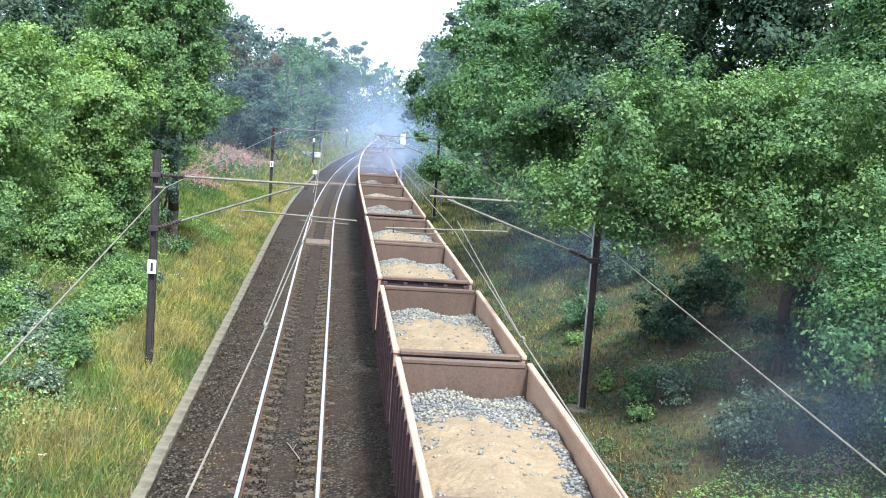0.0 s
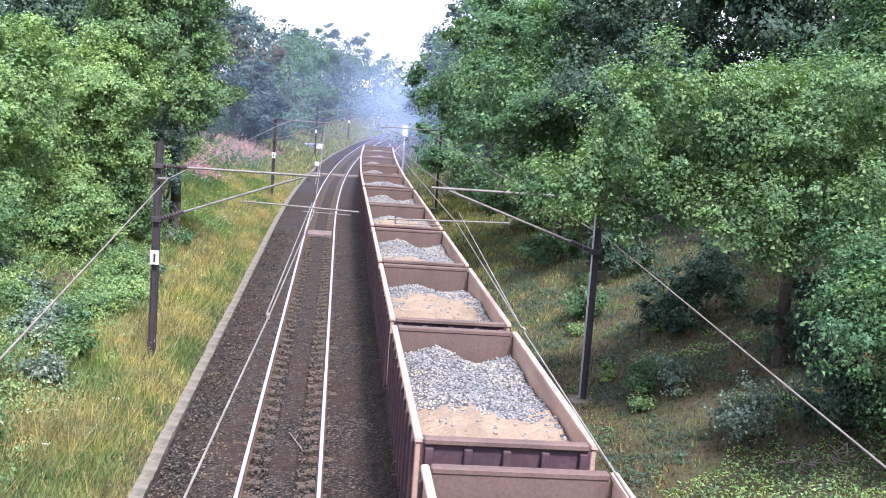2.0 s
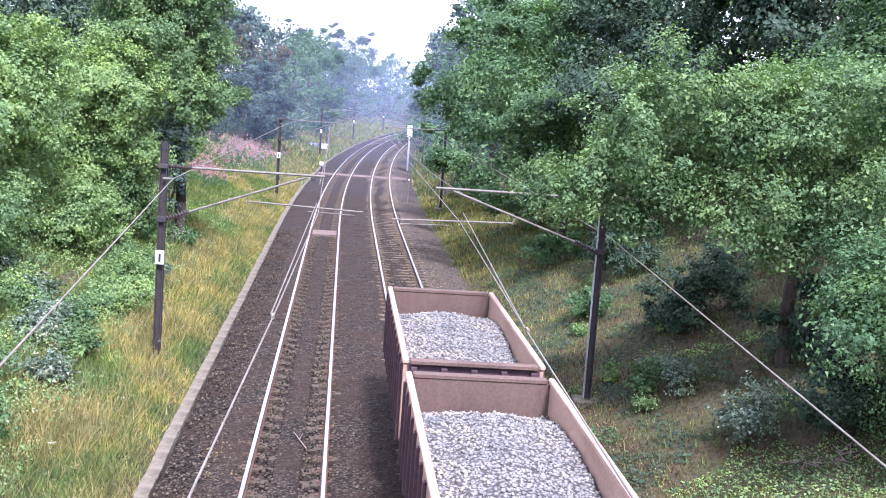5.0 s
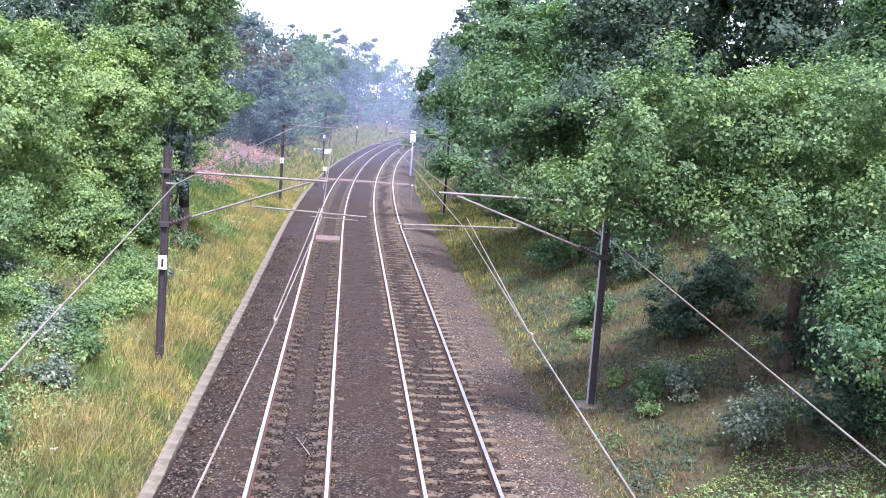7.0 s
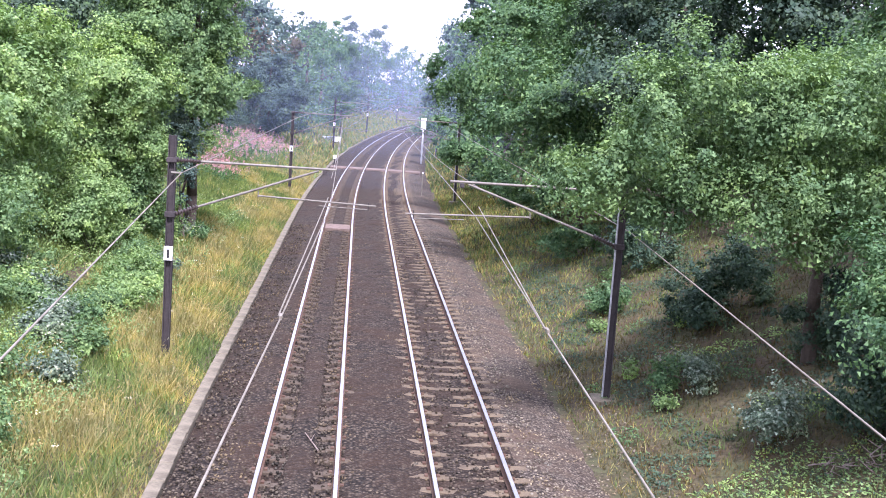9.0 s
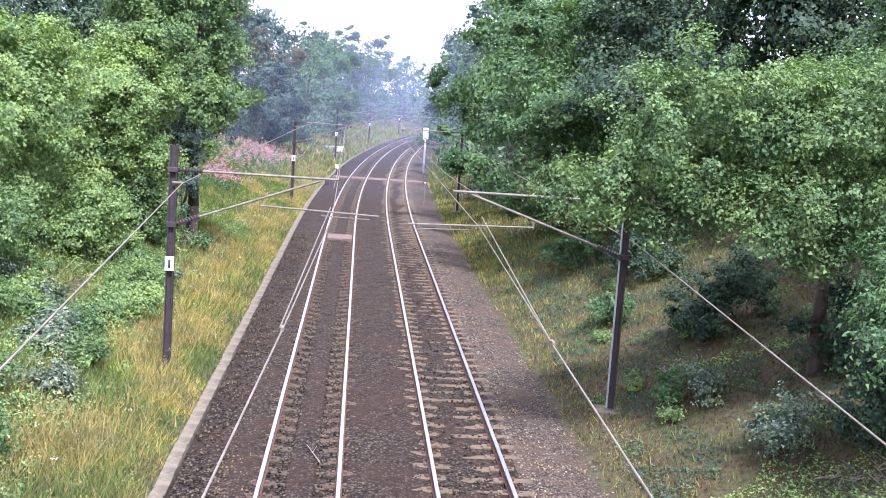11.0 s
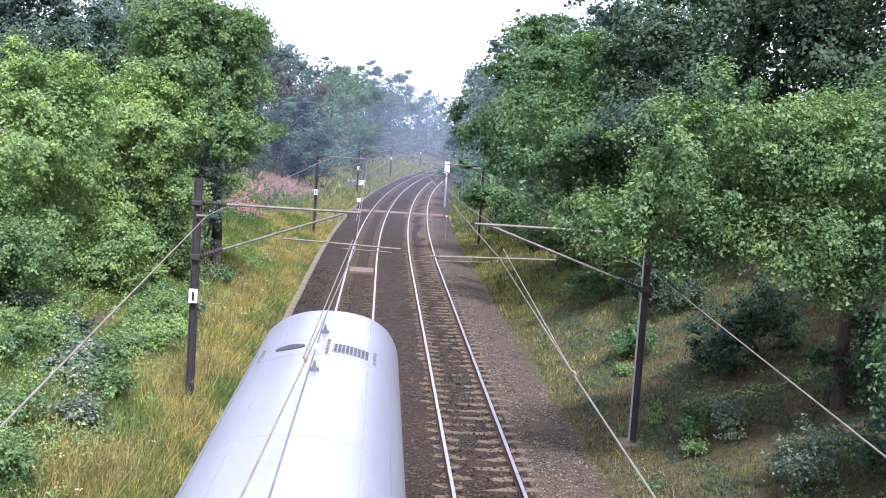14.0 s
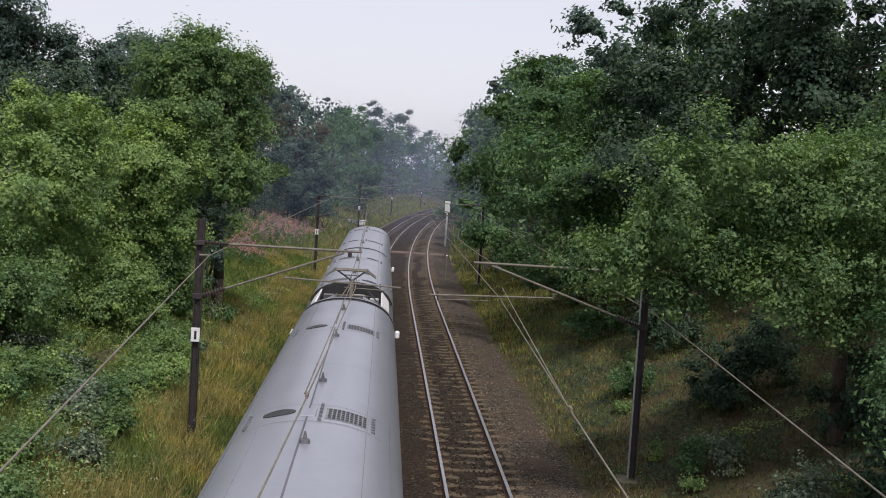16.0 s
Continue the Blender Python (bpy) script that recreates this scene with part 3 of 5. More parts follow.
def plant(name, label, category, x, y, z, lobes, leaf, size, n, seed, trunk=0.0, group="", clump=0.8, lean=(0, 0), limbs=5):
    """A tree or bush at its foot (x, y, z); lobes lie round the foot."""
    rng = np.random.default_rng(seed)
    t = tagged(empty(name, x, y, z), label, category, group)
    c, out, inner = crown_points(lobes, int(n * (2.1 if trunk else 1.5)), clump, rng, 1150 * clump * clump if trunk else 110)
    keep = c[:, 2] > 0.05
    sizes = np.where(inner, size * 0.95, size * 0.74)
    slivers("crown" if trunk else "leaves", leaf_blades(c[keep], out[keep], sizes[keep], rng), M[leaf], t)
    top = max(l[2] for l in lobes)
    if not trunk:
        for i in range(4):
            l = lobes[1 + i % (len(lobes) - 1)]
            part("stem", tubed((0, 0, -0.1), Vector(l[:3]) * 0.95, 0.018, 0.006, 5), M["bark"], t)
    if trunk:
        bm = bmesh.new()
        p, r = Vector((0, 0, -0.4)), trunk
        q = [p]
        steps = 5
        for i in range(1, steps + 1):
            f = i / steps
            q.append(Vector((lean[0] * f + rng.normal(0, 0.06), lean[1] * f + rng.normal(0, 0.06), -0.4 + (top + 0.4) * f)))
        for i in range(steps):
            tube(bm, q[i], q[i + 1], trunk * (1 - 0.8 * i / steps), trunk * (1 - 0.8 * (i + 1) / steps), 9)
        part("trunk", bm, M["bark"], t, smooth=True)
        for i in range(limbs):
            l = lobes[1 + i % (len(lobes) - 1)] if len(lobes) > 1 else lobes[0]
            s = q[2].lerp(q[4], rng.random())
            e = Vector(l[:3]) * 0.9 + s * 0.1
            bm = bmesh.new()
            mid = s.lerp(e, 0.5) + Vector((0, 0, 0.2))
            tube(bm, s, mid, trunk * 0.35, trunk * 0.22, 7)
            tube(bm, mid, e, trunk * 0.22, trunk * 0.07, 6)
            part("limb", bm, M["bark"], t, smooth=True)
    return t


def tree_at(label, u, y, cz, r, leaf, size, n, seed, trunk=0.18, lobes=9, name="tree", group="trees along the cutting", foot=None, clump=0.9, boughs=()):
    """A tree with its crown's middle at height cz above the rails."""
    fu = u if foot is None else foot
    x, z = on_line(fu, y), hill(fu, y)
    more = [(bu - fu, by - y, bz - z, br, br, br * 0.85) for bu, by, bz, br in boughs]
    return plant(name, label, "tree", x, y, z, lumpy(u - fu, 0, cz - z, *r, lobes, seed) + more, leaf, size, n, seed, trunk, group, clump)


def right_side_trees():
    tree_at("spreading oak with bright green leaves overhanging the bank", 9.4, 40.8, 6.3, (4.0, 3.0, 2.6), "leaf_mid", 0.13, 64000, 11, 0.2, 9, foot=10.2, clump=0.56,
            boughs=((4.6, 39, 6.1, 1.05), (5.3, 38.8, 7.0, 1.1), (6.5, 38.7, 7.9, 1.15), (6.2, 38.9, 5.8, 1.1), (7.6, 38.5, 7.2, 1.3), (8.2, 38.3, 5.4, 1.25), (9.2, 38, 7.5, 1.4), (10.2, 37.6, 5.8, 1.4), (11.0, 38, 8.2, 1.5), (9.0, 38.4, 4.6, 1.0), (5.3, 39, 5.2, 0.7), (4.5, 39.2, 5.5, 0.7), (6.0, 39, 4.95, 0.6)))
    tree_at("leafy oak with bright lower boughs beside the bank", 10.1, 34.0, 3.5, (2.4, 2.4, 2.3), "leaf_oak", 0.13, 26000, 12, 0.14, 12, foot=11.0, clump=0.52)
    tree_at("tall oak with yellow-green upper leaves", 14.2, 44.0, 9.2, (4.2, 4.0, 4.4), "leaf_oak", 0.17, 26000, 13, 0.25, 10, clump=0.7)
    tree_at("tall dark green tree on the cutting side", 11.2, 58.0, 9.5, (5.8, 4.5, 6.4), "leaf_dark", 0.22, 36000, 14, 0.25, 15, clump=0.9)
    tree_at("mid green tree low over the bank", 8.2, 66.0, 7.9, (4.3, 4.0, 4.6), "leaf_oak", 0.22, 25000, 15, 0.2, 12, foot=9.4, boughs=((6.0, 63, 4.9, 1.4), (7.6, 62, 4.5, 1.6), (9.2, 62, 4.4, 1.7), (6.8, 64, 6.0, 1.7)))
    tree_at("tall dark tree behind the oak", 17.0, 54.0, 11.0, (5.0, 5.0, 6.0), "leaf_dark", 0.26, 22000, 16, 0.28, 12, clump=0.8)
    tree_at("tall dark tree at the top of the bank", 20.0, 46.0, 10.5, (4.5, 4.5, 6.0), "leaf_dark", 0.28, 13000, 18, 0.28, 12, clump=0.8)
    tree_at("mid green tree on the cutting side", 8.8, 82.0, 8.4, (5.2, 5.0, 6.2), "leaf_oak", 0.25, 26000, 17, 0.22, 16, clump=0.9, boughs=((6.4, 79, 3.6, 1.7), (8.4, 78, 3.4, 1.8), (10.2, 78, 3.8, 1.8)))


def left_side_trees():
    tree_at("bright green bushy young tree at the grass edge", -12.2, 51.0, 4.7, (3.2, 3.0, 4.4), "leaf_fresh", 0.16, 36000, 21, 0.1, 20, clump=0.55)
    tree_at("bright green bushy tree with drooping twigs", -10.0, 57.5, 4.8, (2.4, 2.3, 4.0), "leaf_fresh", 0.16, 30000, 22, 0.1, 18, clump=0.55)
    tree_at("leafy bush at the foot of the trees", -13.6, 46.0, 3.2, (2.6, 2.6, 2.8), "leaf_mid", 0.14, 22000, 23, 0.1, 10, clump=0.55)
    tree_at("tall ash tree with an ivy-clad trunk", -8.4, 61.0, 8.0, (3.2, 3.0, 4.4), "leaf_mid", 0.17, 38000, 24, 0.26, 17, foot=-7.5, clump=0.65)
    tree_at("ivy growing thick round a trunk", -7.5, 59.7, 4.2, (0.55, 0.55, 2.6), "leaf_blue", 0.13, 3200, 33, 0.1, 6, name="ivy", clump=0.35)
    tree_at("dark tall tree behind the bushes", -13.5, 62.0, 6.6, (4.0, 4.0, 4.4), "leaf_dark", 0.22, 22000, 25, 0.22, 11)
    tree_at("tall dark tree at the top of the bank", -18.5, 72.0, 9.8, (5.2, 5.0, 5.4), "leaf_blue", 0.24, 26000, 26, 0.3, 12)
    tree_at("tall dark tree at the top of the bank", -14.2, 80.0, 8.9, (4.8, 4.5, 5.4), "leaf_blue", 0.26, 20000, 27, 0.3, 12)
    tree_at("round dark green tree beyond the pink flowers", -10.4, 122.0, 5.6, (3.2, 3.3, 4.7), "leaf_blue", 0.26, 16000, 28, 0.18, 11)
    tree_at("tree with reddish brown foliage", -14.0, 134.0, 9.8, (5.0, 4.5, 6.2), "leaf_brown", 0.28, 16000, 29, 0.25, 12)
    tree_at("small pale green tree by the curve", -6.8, 160.0, 5.6, (2.4, 2.4, 2.9), "leaf_oak", 0.26, 9000, 30, 0.14, 9)


def far_trees():
    """Woods along both sides of the curve: a few kinds, repeated at different sizes and turns."""
    rng = random.Random(3)
    protos = []
    for i, (leaf, r) in enumerate((("leaf_dark", (5, 5, 5.6)), ("leaf_blue", (5.2, 4.8, 6.2)), ("leaf_oak", (4.6, 4.8, 5.4)))):
        protos.append(plant("tree", "distant broadleaf tree in the woods", "tree", 40 + 14 * i, 60, hill(40 + 14 * i, 60), lumpy(0, 0, 6.8, *r, 13, 50 + i) + [(3.2 * math.cos(a), 3.2 * math.sin(a), 2.2, 2.4, 2.4, 2.4) for a in (0.3, 1.6, 2.8, 4.1, 5.3)], leaf, 0.40, 3500, 60 + i, 0.25, "distant woods", 0.85))
    spots = []
    for y in range(98, 250, 13):
        spots += [(10.2 + rng.uniform(-0.8, 0.8), y, 1.30), (18.5 + rng.uniform(-1.5, 1.5), y + 5, 1.38)]
    for y in range(128, 260, 15):
        spots += [(-11.5 + rng.uniform(-1.0, 1.0), y, 1.1), (-20 + rng.uniform(-2, 2), y + 6, 1.22)]
    for y in range(92, 130, 12):
        spots.append((-18.5 + rng.uniform(-1, 1), y, 1.1))
    for u in range(-34, 4, 7):
        spots += [(u + rng.uniform(-2, 2), 275 + rng.uniform(-6, 6), 1.25), (u + rng.uniform(-2, 2), 296 + rng.uniform(-8, 8), 1.4)]
    spots += [(21.5, 61, 1.2), (25.0, 55, 1.35), (22.5, 44, 1.15), (15.5, 67, 1.2), (18.5, 62, 1.25), (14.0, 74, 1.15)]
    for y in (70, 50, 36, 22):
        spots += [(23 + rng.uniform(-2, 2), y, 1.25), (-23 + rng.uniform(-2, 2), y + 4, 1.0)]
    for n, (u, y, s) in enumerate(spots):
        x = on_line(u, y)
        t = copy_thing(protos[rng.randrange(3)], pose(x, y, hill(u, y) - 0.2, 0, 0, rng.uniform(0, 360)))
        k = s * rng.uniform(0.92, 1.08)
        t.scale = (k, k, k * rng.uniform(0.92, 1.06))


def blades(name, label, spots, heights, widths, mats, slots, seed, droop=0.45, kind="stuff"):
    """Grass: one tapered blade at each spot."""
    rng = np.random.default_rng(seed)
    n = len(spots)
    a = rng.uniform(0, 6.28, n)
    side = np.stack([np.cos(a), np.sin(a), np.zeros(n)], -1) * (widths / 2)[:, None]
    tip = np.stack([rng.normal(0, droop, n), rng.normal(0, droop, n), np.ones(n)], -1) * heights[:, None]
    v = np.stack([spots - side, spots + side, spots + tip], 1).reshape(-1, 3)
    return tagged(slivers(name, v, None, mats=mats, face_mats=slots), label, "grass", kind=kind)


def seed_heads(spots, heights, seed):
    """Feathery straw-coloured heads nodding over the grass."""
    rng = np.random.default_rng(seed)
    k = 4
    own = np.repeat(np.arange(len(spots)), k)
    c = spots[own] + np.stack([rng.normal(0, 0.05, len(own)), rng.normal(0, 0.05, len(own)), heights[own] * rng.uniform(0.8, 1.1, len(own))], -1)
    v = leaf_blades(c, np.tile((0, -0.5, 0.4), (len(own), 1)), 0.055, rng, 0.4)
    return tagged(slivers("grass_seed_heads", v, M["straw"]), "feathery straw-coloured seed heads over the tall grass", "grass", kind="stuff")


def grass():
    rng = np.random.default_rng(8)
    n = 250000
    y = 27 + 95 * rng.random(n) ** 1.5
    u = -4.33 - 9.2 * rng.random(n) ** 1.3
    keep = np.array([noise.noise((a * 0.5, b * 0.25, 2)) > -0.6 for a, b in zip(u, y)])
    u, y = u[keep], y[keep]
    patch = np.array([noise.noise((a * 0.55, b * 0.22, 9)) for a, b in zip(u, y)])
    gold = patch + 0.10 - 0.12 * (-u - 4.6) + rng.normal(0, 0.22, len(u)) > 0
    x = np.array([on_line(a, b) for a, b in zip(u, y)])
    z = np.array([hill(a, b) for a, b in zip(u, y)])
    far = np.clip((y - 30) / 60, 0, 1)
    h = rng.uniform(0.12, 0.5, len(u)) * np.where(gold, 1.05, 0.8) * np.clip((-u - 4.2) / 0.8, 0.35, 1)
    w = (0.020 + 0.045 * far) * rng.uniform(0.7, 1.4, len(u))
    blades("grass", "tall uncut meadow grass, part green and part dried gold", np.stack([x, y, z - 0.03], -1), h, w, [M["grass_green"], M["grass_gold"]], gold.astype(int), 1)
    pick = gold & (rng.random(len(u)) < 0.06) & (u < -4.7)
    seed_heads(np.stack([x, y, z], -1)[pick], h[pick] + 0.12, 3)
    n = 90000
    y = 28 + 95 * rng.random(n) ** 1.25
    u = 4.75 + 8.5 * rng.random(n) ** 1.3
    u -= 0.45 * np.array([max(0.0, noise.noise((2.0, b * 0.9, 7)) + 0.3 * noise.noise((5.0, b * 3.1, 7))) for b in y])
    patch = np.array([noise.noise((a * 0.4, b * 0.3, 5)) for a, b in zip(u, y)])
    x = np.array([on_line(a, b) for a, b in zip(u, y)])
    z = np.array([hill(a, b) for a, b in zip(u, y)])
    gold = (patch + rng.normal(0, 0.25, len(u)) < 0.34 - 0.5 * (y < 36) * (u > 6))
    blades("grass", "short patchy grass on the shaded bank", np.stack([x, y, z - 0.02], -1), rng.uniform(0.05, 0.22, len(u)) * np.where(y > 62, 1.6, 1.0), (0.022 + 0.03 * np.clip((y - 30) / 60, 0, 1)) * rng.uniform(0.7, 1.5, len(u)), [M["grass_green"], M["grass_dull"], M["grass_gold"]], np.where((u < 6.2 + 2.2 * np.clip((y - 46) / 10, 0, 1) + rng.normal(0, 0.5, len(u))) & (rng.random(len(u)) < 0.24 + 0.12 * (y > 50)), 2, np.where((y > 50) & (rng.random(len(u)) < 0.5), 0, gold.astype(int))), 2)


def far_grass():
    """Coarse tufts along both sides of the curve."""
    rng = np.random.default_rng(41)
    n = 15000
    y = rng.uniform(100, 250, n)
    u = np.where(rng.random(n) < 0.6, -4.4 - 7.0 * rng.random(n), 4.6 + 5.5 * rng.random(n))
    base = np.array([(on_line(a, b), b, hill(a, b) - 0.05) for a, b in zip(u, y)])
    gold = (rng.random(n) < 0.45).astype(int)
    blades("grass", "pale rough grass along the distant curve", base, rng.uniform(0.3, 0.7, n), rng.uniform(0.12, 0.3, n), [M["grass_green"], M["grass_gold"]], gold, 6)


def ground_cover():
    """Low leaves of ivy, nettle and bramble over both banks."""
    rng = np.random.default_rng(17)
    for label, u0, u1, n, h, mats in (("low ivy and bramble leaves over the shaded bank", 5.3, 12.5, 80000, 0.14, ["leaf_oak", "leaf_dark", "leaf_fresh"]), ("nettles and low weeds among the grass", -12.5, -6.2, 70000, 0.5, ["leaf_oak", "leaf_fresh", "grass_green"])):
        y = 29 + 45 * rng.random(n) ** 1.3
        u = rng.uniform(u0, u1, n)
        patch = np.array([noise.noise((a * 0.7, b * 0.5, 21)) + 0.5 * noise.noise((a * 2.0, b * 1.6, 3)) for a, b in zip(u, y)])
        lawn = (u0 > 0) & (y < 36.5 + 1.5 * patch) & (u > 5.9)
        keep = (patch > (0.02 if u0 > 0 else -0.15)) | lawn
        u, y, patch, lawn = u[keep], y[keep], patch[keep], lawn[keep]
        z = np.array([hill(a, b) for a, b in zip(u, y)])
        up = rng.random(len(u)) * h * np.clip(0.3 + patch * 2.2, 0.2, 1.2)
        c = np.stack([u, y, z + up + 0.02], -1)
        tone = np.array([int(3 * (0.5 + 0.499 * noise.noise((a * 0.45, b * 0.35, 40)))) for a, b in zip(u, y)])
        v = leaf_blades(c, np.tile((0, -0.2, 0.9), (len(u), 1)), 0.075, rng)
        tagged(slivers("ground_cover", v, None, mats=[M[m] for m in mats], face_mats=np.where(lawn & (rng.random(len(u)) < 0.8), 2, np.clip(tone, 0, 2))), label, "weeds", kind="stuff")


def fireweed():
    """Tall pink flower spikes in drifts."""
    rng = np.random.default_rng(4)
    spots = []
    for u0, y0, su, sy, n in ((-9.4, 85, 0.6, 2.0, 190), (-9.2, 108, 1.1, 5.0, 420), (-10.0, 96, 0.8, 4.0, 110)):
        spots += [(rng.normal(u0, su), rng.normal(y0, sy)) for _ in range(n)]
    s = np.array([(on_line(u, y), y, hill(u, y)) for u, y in spots])
    n = len(s)
    h = rng.uniform(0.8, 1.35, n)
    k = 26
    own = np.repeat(np.arange(n), k)
    f = rng.random(n * k)
    c = s[own] + np.stack([rng.normal(0, 0.05, n * k), rng.normal(0, 0.05, n * k), h[own] * (0.25 + 0.75 * f)], -1)
    pink = f > 0.62
    c[~pink, :2] += rng.normal(0, 0.08, ((~pink).sum(), 2))
    v = leaf_blades(c, np.zeros((n * k, 3)), 0.11, rng)
    ob = slivers("fireweed", v, None, mats=[M["leaf_oak"], M["flower"]], face_mats=pink.astype(int))
    return tagged(ob, "drifts of pink flowering fireweed on the grassy bank", "wildflowers", kind="stuff")


def bushes():
    def bush(label, u, y, r, h, leaf, size, n, seed, clump=0.35, name="bush"):
        x, z = on_line(u, y), hill(u, y)
        return plant(name, label, "bush", x, y, z, lumpy(0, 0, h * 0.5, r, r, h * 0.62, 6, seed), leaf, size, n, seed, 0, "undergrowth", clump)
    bush("low bush with pale silvery green leaves", 7.65, 41.4, 0.62, 0.8, "leaf_silver", 0.11, 1700, 1)
    bush("low bush with pale silvery leaves beside dead twigs", 8.05, 37.2, 0.75, 0.95, "leaf_silver", 0.11, 2400, 2)
    bush("low green bramble beside pale bush", 6.95, 41.8, 0.5, 0.7, "leaf_oak", 0.11, 900, 3)
    bush("low green bush on the bank", 7.3, 50.5, 0.9, 0.9, "leaf_oak", 0.13, 2200, 4)
    bush("dark green bramble on the bank", 8.2, 60.0, 1.3, 1.4, "leaf_oak", 0.15, 3000, 5)
    bush("dark green bramble on the bank", 9.0, 46.5, 1.2, 1.4, "leaf_dark", 0.14, 3400, 6)
    bush("green leafy bush under the oak", 9.6, 36.0, 1.2, 1.7, "leaf_dark", 0.13, 3600, 7)
    bush("green leafy bush under the oak", 10.6, 40.5, 1.5, 1.9, "leaf_dark", 0.14, 4200, 8)
    bush("tangled dark bush under the oak", 10.4, 47.0, 1.6, 2.2, "leaf_dark", 0.15, 4200, 9)
    bush("tangled dark bush under trees", 9.6, 55.0, 1.7, 2.2, "leaf_dark", 0.16, 4200, 10)
    bush("tangled dark bush under trees", 8.2, 71.0, 2.0, 2.4, "leaf_oak", 0.2, 3600, 11)
    bush("rounded green bush under trees", 7.6, 82.0, 1.8, 2.4, "leaf_oak", 0.2, 3400, 12)
    bush("tangled green bush under trees", 7.9, 95.0, 2.0, 2.6, "leaf_dark", 0.24, 2600, 13)
    rng = random.Random(9)
    for i in range(56):
        y = rng.uniform(31, 62)
        u = -rng.uniform(6.6 + 0.02 * (y - 30), 12.5)
        leaf = rng.choice(["leaf_mid", "leaf_silver", "leaf_fresh", "leaf_fresh", "leaf_oak"])
        bush("low green bramble among tall grass" if leaf != "leaf_silver" else "low bramble with pale silvery leaves", u, y, rng.uniform(0.45, 0.95), rng.uniform(0.4, 0.85), leaf, 0.12, 1500, 30 + i, name="bramble")
    for i, (u, y, r, h, leaf) in enumerate(((-12.8, 41, 1.6, 2.2, "leaf_mid"), (-12.4, 56.5, 1.6, 2.6, "leaf_fresh"), (-12.2, 66, 1.8, 3.0, "leaf_oak"), (-11.4, 77, 2.2, 3.6, "leaf_dark"), (-13.4, 48, 1.8, 2.6, "leaf_fresh"), (-11.6, 49.0, 1.4, 1.9, "leaf_fresh"), (-10.0, 55.6, 1.3, 1.9, "leaf_fresh"), (-13.6, 53.5, 1.8, 2.6, "leaf_mid"), (-14.0, 43.5, 1.6, 2.4, "leaf_mid"), (-9.2, 52.5, 1.3, 2.2, "leaf_fresh"), (-8.6, 57.0, 1.2, 2.4, "leaf_mid"), (-10.6, 46.5, 1.4, 2.0, "leaf_mid"))):
        bush("dense leafy hedge bush at the grass edge", u - 0.2, y, r, h * 1.15, leaf, 0.14, 7000, 150 + i, 0.42)
    for i in range(7):
        u, y = rng.uniform(5.6, 8.8), rng.uniform(33, 56)
        bush("small green weed on the bank", u, y, rng.uniform(0.25, 0.45), rng.uniform(0.3, 0.5), "leaf_fresh", 0.10, 380, 60 + i, 0.2, "weed")
    for i, (u, y) in enumerate(((-13.0, 62), (-12.0, 72), (-12.5, 80), (-12.5, 92), (-12.2, 112), (-10.5, 130), (-9.8, 142))):
        bush("shady green bush at the wood's edge", u, y, 1.7, 2.6, "leaf_dark", 0.18, 3400, 80 + i, 0.6)


# ---- trackside things ----
def signal_post():
    s = tagged(empty("signal", on_line(4.1, 130), 130, -0.45, heading(130)), "white-backed signal on a pale steel post", "railway signal")
    part("post", tubed((0, 0, 0), (0, 0, 4.4), 0.09), M["white"], s, "white painted post")
    part("signal_head", boxed((-0.27, -0.12, 3.55), (0.27, 0.1, 4.75), 0.03), M["white"], s, "pale back of the signal head")
    part("hood", tubed((0, 0.1, 4.3), (0, 0.4, 4.3), 0.12), M["black"], s)
    part("base", boxed((-0.25, -0.25, -0.1), (0.25, 0.25, 0.12), 0.02), M["kerb"], s)
    p = tagged(empty("marker_post", on_line(3.6, 95), 95, -0.35), "slim pale marker post beside the track", "post")
    part("post", tubed((0, 0, 0), (0, 0, 1.75), 0.045), M["galv"], p)
    part("cap", boxed((-0.06, -0.06, 1.72), (0.06, 0.06, 1.8), 0.01), M["white"], p)


def trackside_cabinet():
    c = tagged(empty("trackside_cabinet", on_line(-6.4, 146), 146, hill(-6.4, 146)), "long low white equipment cabinet in the grass", "cabinet")
    part("body", boxed((-1.0, -0.4, 0), (1.0, 0.4, 0.5), 0.03), M["white"], c)
    part("roof", boxed((-1.08, -0.48, 0.5), (1.08, 0.48, 0.58), 0.03), M["white"], c)
    for s in (-0.5, 0.5):
        part("door", boxed((s - 0.46, -0.42, 0.05), (s + 0.46, -0.395, 0.47), 0.008), M["white"], c)
    b = tagged(empty("lineside_box", on_line(-4.0, 121), 121, -0.3), "small white box on a short post", "equipment box")
    part("post", tubed((0, 0, 0), (0, 0, 0.8), 0.05), M["mast"], b)
    part("box", boxed((-0.18, -0.12, 0.55), (0.18, 0.12, 0.9), 0.03), M["white"], b)


def crossing_boards():
    """Pale worn boards between the rails where staff cross."""
    for y, spans in ((73.9, [(-2.33, -1.07)]), (115.5, [(-4.0, -2.6), (-2.33, -1.07), (-0.85, 0.85), (1.07, 2.33), (2.6, 3.9)])):
        c = tagged(empty("crossing_boards", on_line(0, y), y, 0, heading(y)), "pale worn timber crossing boards laid between rails", "crossing", kind="")
        for a, b in spans:
            for i in range(5):
                part("board", boxed((a, -0.9 + i * 0.36, -0.2), (b, -0.56 + i * 0.36, -0.045), 0.012), M["board"], c)


